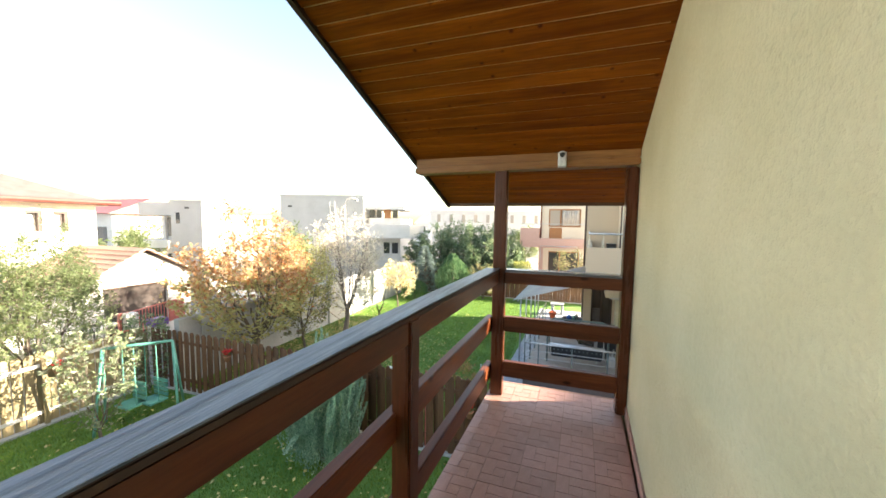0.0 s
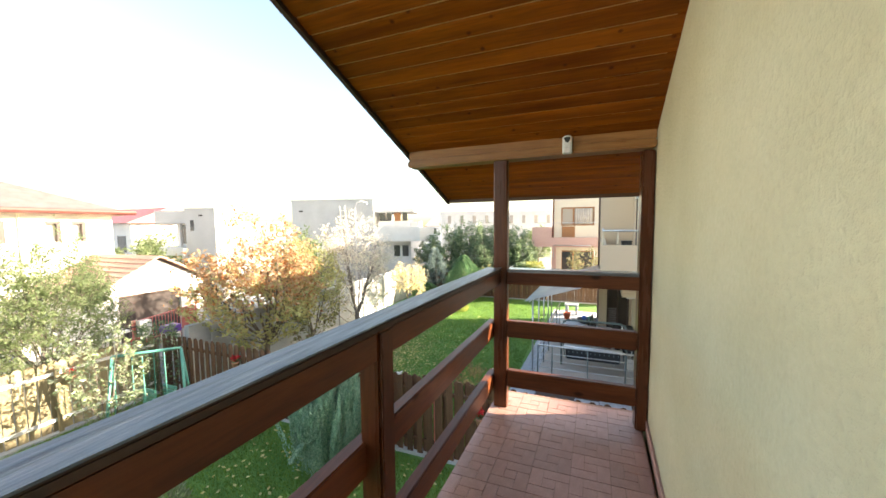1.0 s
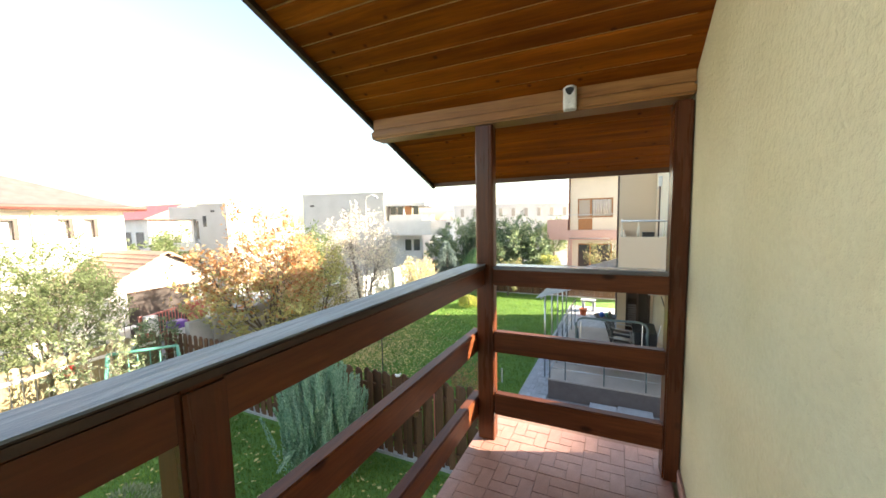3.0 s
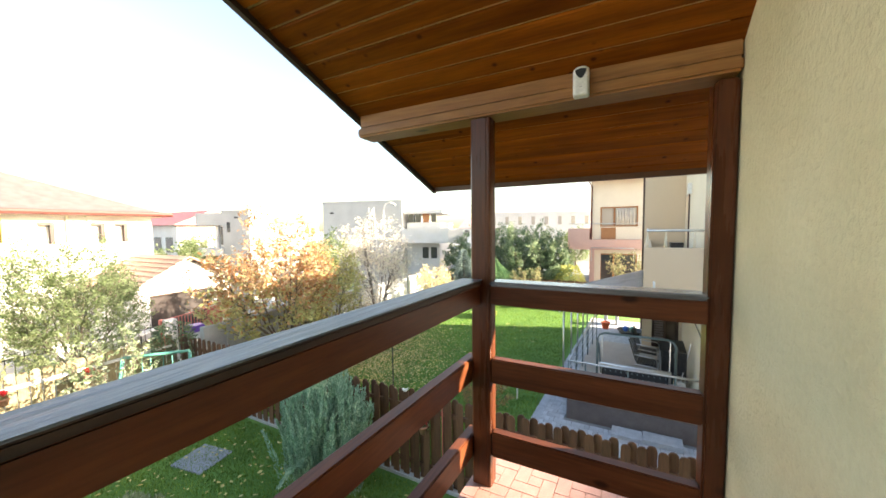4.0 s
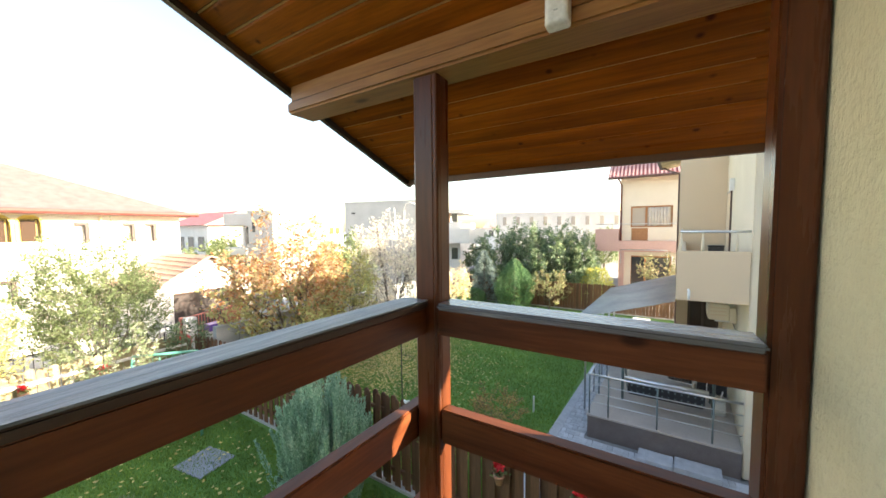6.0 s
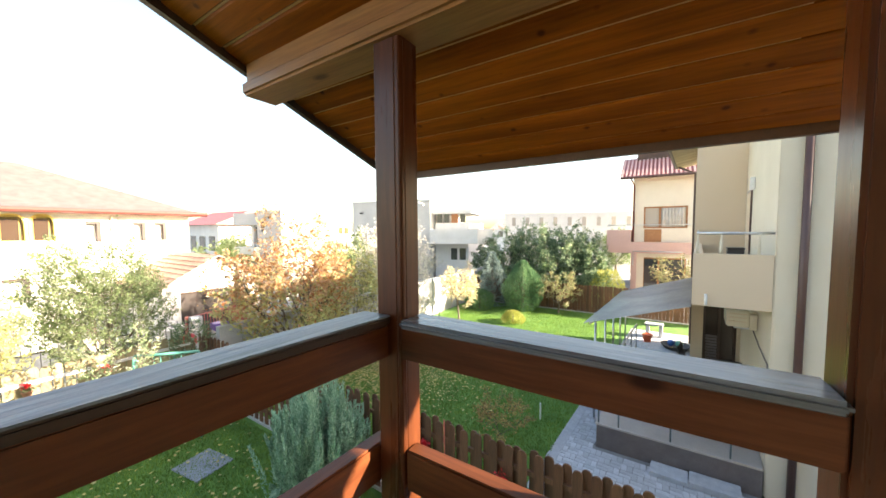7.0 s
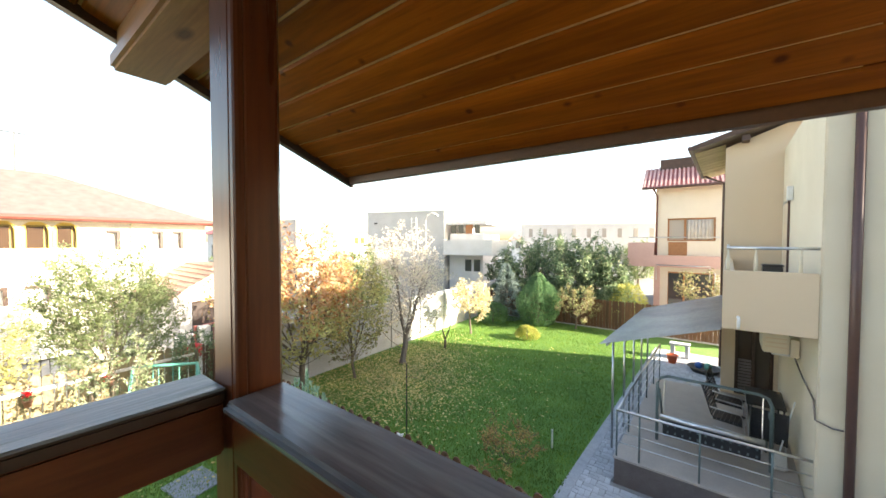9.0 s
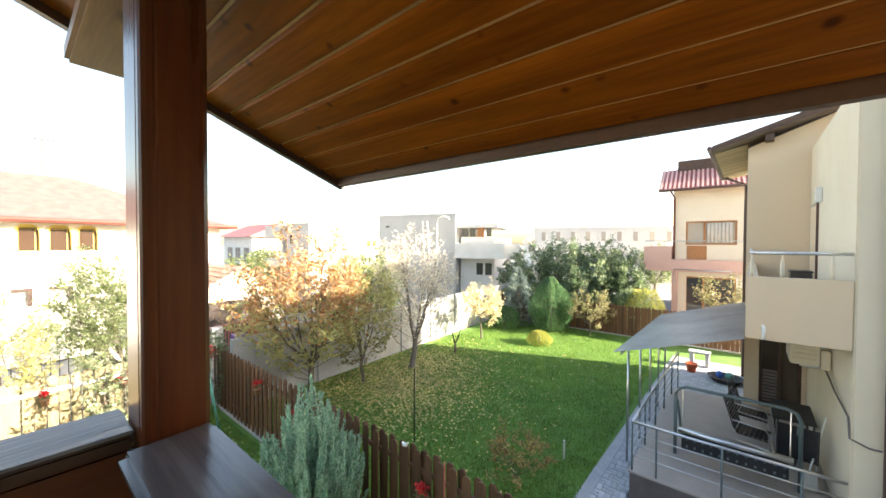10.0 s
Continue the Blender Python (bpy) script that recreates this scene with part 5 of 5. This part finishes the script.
back = part("backrest", lean(box(-0.15, 1.25, 10.16, 10.24, -2.40, -2.08, 0.03)), M_BLACK, gs, "black dotted backrest")
for i in range(12):
    for k in range(2):
        x = -0.08 + i * 0.115
        part("button", lean(box(x, x + 0.03, 10.152, 10.16, -2.32 + k * 0.13, -2.28 + k * 0.13)), M_FRAME, back)
part("top_tube", lean(tube([(-0.2, 10.2, -2.05), (1.3, 10.2, -2.05)], 0.05, 12)), M_STEEL, gs, "pale steel tube", True)
part("hanger", lean(tube([(-0.2, 10.75, -1.45), (-0.18, 10.5, -2.38)], 0.010, 6)), M_STEEL, gs)
part("hanger", lean(tube([(1.3, 10.75, -1.45), (1.28, 10.5, -2.38)], 0.010, 6)), M_STEEL, gs)


def garden_chair(label, at, turn):
    """Slatted armchair on bent tube sides; it faces its own -y."""
    root = thing("garden_chair", label, "chair", (0, 0, 0), "terrace chairs")
    for k in range(7):
        y = -0.23 + k * 0.068
        part("seat_slat", box(-0.24, 0.24, y, y + 0.063, 0.415, 0.435, 0.004), M_BLACK, root)
    for k in range(9):
        z = 0.47 + k * 0.066
        y = 0.235 + 0.30 * (z - 0.45)
        part("back_slat", box(-0.24, 0.24, y, y + 0.018, z, z + 0.061, 0.004), M_BLACK, root)
    for sx in (-1, 1):
        part("side_frame", tube([(sx * 0.26, 0.30, 0.015), (sx * 0.26, -0.26, 0.015), (sx * 0.26, -0.30, 0.06), (sx * 0.26, -0.24, 0.58), (sx * 0.26, -0.19, 0.63), (sx * 0.26, 0.30, 0.64)], 0.014, 6), M_STEEL, root, "bent steel tube", True)
        part("back_tube", tube([(sx * 0.25, -0.24, 0.405), (sx * 0.25, 0.22, 0.405), (sx * 0.25, 0.27, 0.5), (sx * 0.25, 0.44, 1.07)], 0.014, 6), M_IRON, root, "", True)
    root.matrix_basis = pose(*at, 0, 0, turn)
    return root


garden_chair("dark slatted garden armchair with bent steel legs", (1.12, 12.72, -2.8), 78)
garden_chair("dark slatted garden armchair with bent steel legs", (1.02, 11.75, -2.8), 78)
garden_chair("dark slatted garden armchair with its back to the railing", (1.55, 11.30, -2.8), 172)
tb = thing("terrace_table", "dark garden table with a glass top", "table", (1.7, 12.4, -2.8))
part("tabletop", lean(box(1.12, 1.74, 12.0, 13.1, -2.1, -2.07, 0.008)), M_IRON, tb)
for x in (1.2, 1.7):
    for y in (12.06, 13.04):
        part("leg", lean(tube([(x, y, -2.8), (x, y, -2.1)], 0.018, 6)), M_IRON, tb)
tub = thing("toy_tub", "dark plastic tub with a blue and a green ball inside", "tub", (0.85, 17.6, G))
part("bowl", lathe([(0.36, 0.0), (0.48, 0.17), (0.50, 0.17), (0.47, 0.15), (0.36, 0.04)], (0.85, 17.6, G), 20), M_IRON, tub, "", True)
part("ball", lathe([(0.02, 0.08), (0.09, 0.12), (0.13, 0.21), (0.09, 0.30), (0.02, 0.34)], (0.96, 17.6, G), 14), M_GREEN, tub, "green ball", True)
part("ball", lathe([(0.02, 0.08), (0.09, 0.12), (0.13, 0.21), (0.09, 0.30), (0.02, 0.34)], (0.70, 17.6, G), 14), M_BLUEPL, tub, "blue ball", True)
pt = thing("orange_bucket", "orange plastic bucket on the paving", "bucket", (-0.1, 18.0, G))
part("pail", lathe([(0.12, 0.0), (0.19, 0.32), (0.205, 0.32), (0.18, 0.29)], (-0.1, 18.0, G), 16), M_ORANGEPL, pt, "", True)
gl = thing("stone_table", "grey stone garden table on two legs", "table", (-0.1, 18.0, G))
part("top", lean(box(-1.0, -0.32, 18.7, 19.1, G + 0.52, G + 0.58, 0.012)), M_CONC, gl)
part("leg", lean(box(-0.95, -0.83, 18.75, 19.05, G, G + 0.518, 0.01)), M_CONC, gl)
part("leg", lean(box(-0.47, -0.35, 18.75, 19.05, G, G + 0.518, 0.01)), M_CONC, gl)
br = thing("broom", "pale broom leaning against the house wall", "broom", (1.7, 10.9, -2.8))
part("stick", lean(tube([(1.55, 11.0, -2.5), (1.74, 11.1, -1.55)], 0.014, 6)), M_PLASTIC, br)
part("head", lean(box(1.46, 1.64, 10.9, 11.05, -2.8, -2.5, 0.02)), M_PLASTIC, br)
stp = thing("stone_step", "pale stone step slabs below the terrace", "step", (0.7, 9.4, G))
part("lower_slab", lean(box(0.15, 0.75, 9.22, 9.6, G + 0.01, G + 0.09, 0.01)), M_PAVER, stp)
part("upper_slab", lean(box(0.76, 1.5, 9.22, 9.6, G + 0.01, G + 0.12, 0.01)), M_PAVER, stp)

# ---- street side beyond the tan fence ----
ir = thing("pillar_fence", "white pillars with dark iron bars between them", "fence", (-13.9, 3, G))
for y in (-1.0, 1.8, 4.55, 7.2):
    part("pillar", box(-14.05, -13.7, y - 0.17, y + 0.17, G - 0.05, -1.72, 0.01), M_WHITE, ir, "white rendered pillar")
for y0 in (-1.0, 1.8, 4.55):
    part("low_wall", box(-13.98, -13.78, y0 + 0.172, y0 + 2.55, G - 0.05, G + 0.4), M_WHITE, ir)
    part("bar", box(-13.90, -13.86, y0 + 0.172, y0 + 2.55, -1.9, -1.87), M_IRON, ir)
    for i in range(14):
        part("upright", tube([(-13.88, y0 + 0.3 + i * 0.165, G + 0.4), (-13.88, y0 + 0.3 + i * 0.165, -1.75)], 0.010, 5), M_IRON, ir)
gt = thing("red_gate", "red painted metal yard gate with a patterned panel", "gate", (-14, 8, G))
for z in (-1.70, -2.45):
    part("bar", tube([(-14, 7.0, z - 0.05), (-14, 8.95, z + 0.12)], 0.025, 6), M_RED_METAL, gt)
for i in range(15):
    y = 7.05 + i * 0.1
    part("upright", tube([(-14, y, -2.7), (-14, y, -1.74 + (y - 7) * 0.087)], 0.014, 5), M_RED_METAL, gt)
part("panel", box(-14.02, -13.98, 8.5, 9.0, -2.35, -1.6, 0.01), M_RED_METAL, gt, "solid red panel")
for k in range(3):
    part("medallion", lathe([(0.10, 0), (0.10, 0.02)], (0, 0, 0), 12), M_PINK, gt).matrix_basis = pose(0.035, 8.75 - 8.0, 1.15 + k * 0.23, 0, 90, 0)
part("foot", box(-14.05, -13.95, 6.95, 7.05, G, -1.7), M_RED_METAL, gt)
part("foot", box(-14.05, -13.95, 8.95, 9.05, G, -1.6), M_RED_METAL, gt)
bg = thing("red_bag", "bright red bag standing by the garage", "bag", (-13.4, 6.6, G))
bm = lathe([(0.18, 0.75), (0.27, 0.85), (0.26, 1.05), (0.16, 1.16), (0.05, 1.2)], (-13.3, 6.75, G), 12)
part("sack", bm, M_REDPL, bg, "", True)
part("stand", box(-13.5, -13.1, 6.55, 6.95, G, G + 0.748, 0.02), M_WHITE, bg)
bx = thing("purple_crate", "purple and white crate behind the fence", "crate", (-13.6, 7.9, G))
part("crate", box(-13.8, -13.4, 7.65, 8.1, G, -2.3, 0.02), M_WHITE, bx)
part("lid", box(-13.82, -13.38, 7.63, 8.12, -2.298, -2.05, 0.02), M_PURPLE, bx, "purple lid")
cv = thing("white_awning", "white sloping awning by the street fence", "awning", (-15, 6.0, G))
part("sheet", prism([(5.3, -2.32), (7.1, -2.12), (7.1, -2.09), (5.3, -2.29)], 0, -15.6, -14.3), M_WHITE, cv)
for y in (5.4, 7.0):
    part("leg", tube([(-14.4, y, G), (-14.4, y, -2.2)], 0.025, 6), M_IRON, cv)
    part("leg", tube([(-15.5, y, G), (-15.5, y, -2.2)], 0.025, 6), M_IRON, cv)
an = thing("roof_aerial", "thin aerial mast on the villa roof", "aerial", (-25, 3.6, 4.5))
part("mast", tube([(-25, 3.6, 4.4), (-25, 3.6, 6.3)], 0.03, 6), M_IRON, an)
part("arm", tube([(-25, 3.2, 6.3), (-25, 4.0, 6.3)], 0.03, 6), M_IRON, an)

# ---- far roofs along the horizon ----
far = random.Random(21)
for i, (x, y, w, d, top, roof_mat) in enumerate(((-38, 15.8, 6.5, 5, 1.9, M_ROOF_RED), (-37, 44, 10, 8, 1.2, M_CONC), (4, 80, 14, 9, -0.6, M_CONC), (-16, 78, 9, 8, 0.4, M_ROOF_PALE), (-5, 88, 10, 8, 0.9, M_CONC), (-30, 70, 9, 8, 1.4, M_ROOF_PALE))):
    hs = thing("far_house", "pale distant house with a tiled gable roof", "house", (x, y, G), "distant houses")
    part("wall", box(x, x + w, y, y + d, G - 0.1, top), M_WHITE, hs)
    part("roof", prism([(y - 0.5, top + 0.001), (y + d + 0.5, top + 0.001), (y + d / 2, top + 0.26 * d)], 0, x - 0.5, x + w + 0.5), roof_mat, hs)
    for k in range(3):
        part("window", box(x + 1 + k * w / 3.5, x + 2.1 + k * w / 3.5, y - 0.03, y + 0.01, -0.4, 0.9), M_GLASS, hs)

# ---- paving ----
pv = structure("pavement", lean(prism([(-1.52, 6.45), (4.5, 6.45), (4.5, 9.62), (-0.88, 9.62), (-0.88, 14.5), (4.5, 14.5), (4.5, 19.78), (-1.52, 19.78)], 2, G - 0.15, G - 0.004)), M_GROUT_GREY, "grey block paving round the terrace", "paving")
paver_meshes = []
for w, d in ((0.194, 0.094), (0.094, 0.194)):
    me = bpy.data.meshes.new("paver")
    bm = box(0, w, 0, d, 0, 0.012, 0.004)
    bm.to_mesh(me)
    bm.free()
    me.materials.append(M_PAVER)
    paver_meshes.append((me, w, d))
count = 0
rest = bmesh.new()
for j in range(66):
    for i in range(30):
        kind_ = (i + j) % 2
        me, w, d = paver_meshes[kind_]
        for k in (0, 1):
            x, y = -1.5 + i * 0.2 + (0.1 * k if kind_ else 0), 6.5 + j * 0.2 + (0 if kind_ else 0.1 * k)
            if x + w > 4.4 or (9.45 < y < 14.5 and x + w > -0.88):
                continue
            xx = x + LEAN_K * (y - 9.65)
            if 8.0 < y < 12 and x < 1.2 and count < 300:
                ob = new("paver", me)
                ob.parent = pv
                ob.location = (xx, y, G - 0.003)
                count += 1
            else:
                box(xx, xx + w, y, y + d, G - 0.003, G + 0.008, 0, rest)
part("pavers", rest, M_PAVER_REST, pv, "grey block pavers", kind="stuff")

structure("kerb", lean(box(-1.62, -1.41, 6.5, 19.78, G - 0.1, G + 0.014, 0.006)), M_PAVER, "pale stone kerb between lawn and paving", "kerb")

# ---- balcony floor tiles: square tiles embossed with long pieces round a small square ----
U = 0.0705
bm = bmesh.new()
for a, b, w, h in ((0, 0, 2, 1), (2, 0, 1, 2), (1, 2, 2, 1), (0, 1, 1, 2), (1, 1, 1, 1)):
    box(a * U + 0.0014, (a + w) * U - 0.0014, b * U + 0.0014, (b + h) * U - 0.0014, 0, 0.0082, 0.0008, bm)
for v in bm.verts:
    v.co.x += 0.07 * v.co.y
tile = bpy.data.meshes.new("tile")
bm.to_mesh(tile)
bm.free()
tile.materials.append(M_TILE)
for j in range(-5, 15):
    for i in range(5):
        x0, y0 = -0.634 + i * (3 * U + 0.0010), -0.18 + j * (3 * U + 0.0010)
        if y0 + 3 * U > 3.045:
            continue
        ob = new("tile", tile)
        ob.parent = slab
        ob.location = (x0 + 0.07 * (y0 - 2.75), y0, -0.0085)

# ---- grass and fallen leaves ----
def scatter_blades(name, label, n, place, size, material, seed, upright=True):
    rng = np.random.default_rng(seed)
    xy = place(rng, n)
    n = len(xy)
    ang, tilt = rng.uniform(0, 2 * np.pi, n), rng.normal(0, 0.35, n)
    s = size * rng.uniform(0.6, 1.4, n)
    ca, sa = np.cos(ang), np.sin(ang)
    z0 = np.full(n, G)
    if upright:
        w = 0.16 * s
        a = np.stack([xy[:, 0] - ca * w, xy[:, 1] - sa * w, z0], 1)
        b = np.stack([xy[:, 0] + ca * w, xy[:, 1] + sa * w, z0], 1)
        c = np.stack([xy[:, 0] - sa * tilt * s, xy[:, 1] + ca * tilt * s, z0 + s], 1)
        verts, k = np.stack([a, b, c], 1).reshape(-1, 3), 3
    else:
        lift = rng.uniform(0.012, 0.05, n)
        t1, t2 = rng.normal(0, 0.25, n) * s, rng.normal(0, 0.25, n) * s
        corners = []
        for du, dv, tz in ((-1, 0, -t1), (0, -0.6, -t2), (1, 0, t1), (0, 0.6, t2)):
            corners.append(np.stack([xy[:, 0] + (ca * du - sa * dv) * s, xy[:, 1] + (sa * du + ca * dv) * s, z0 + lift + tz * 0.6], 1))
        verts, k = np.stack(corners, 1).reshape(-1, 3), 4
    me = bpy.data.meshes.new(name)
    me.from_pydata(verts.tolist(), [], np.arange(len(verts)).reshape(-1, k).tolist())
    me.materials.append(material)
    ob = new(name, me)
    return tagged(ob, label, "grass" if upright else "leaves", kind="stuff")


def own_lawn(rng, n):
    return np.stack([rng.uniform(-11.1, 0.5, n), rng.uniform(1.5, 6.1, n)], 1)


def far_lawn(rng, n):
    y = 6.5 + 15.2 * rng.random(n) ** 1.4
    x = rng.uniform(-10.05, -1.6, n) + LEAN_K * (y - 9.65) * 0.5
    return np.stack([x, y], 1)


def under_trees(rng, n):
    c = np.array([(-9.2, 9.0), (-8.6, 11.5), (-7.6, 11.2), (-8.3, 13.2), (-6.8, 10.2)])[rng.integers(0, 5, n)]
    p = c + rng.normal(0, 1.25, (n, 2))
    ok = (p[:, 0] > -10.05) & (p[:, 1] > 6.5)
    return p[ok]


def strewn(rng, n):
    a = np.stack([rng.uniform(-10.5, -2, n // 2), rng.uniform(2.2, 6.0, n // 2)], 1)
    b = np.stack([rng.uniform(-10, -2.5, n - n // 2), rng.uniform(6.6, 17, n - n // 2)], 1)
    return np.concatenate([a, b])


scatter_blades("grass", "short green lawn grass", 90000, own_lawn, 0.045, M_BLADE, 1)
scatter_blades("grass", "short green lawn grass of the neighbouring garden", 130000, far_lawn, 0.05, M_BLADE, 2)
scatter_blades("fallen_leaves", "yellow fallen leaves under the trees", 12000, under_trees, 0.034, M_FALLEN, 3, False)
scatter_blades("fallen_leaves", "scattered yellow leaves on the grass", 1100, strewn, 0.04, M_FALLEN, 4, False)
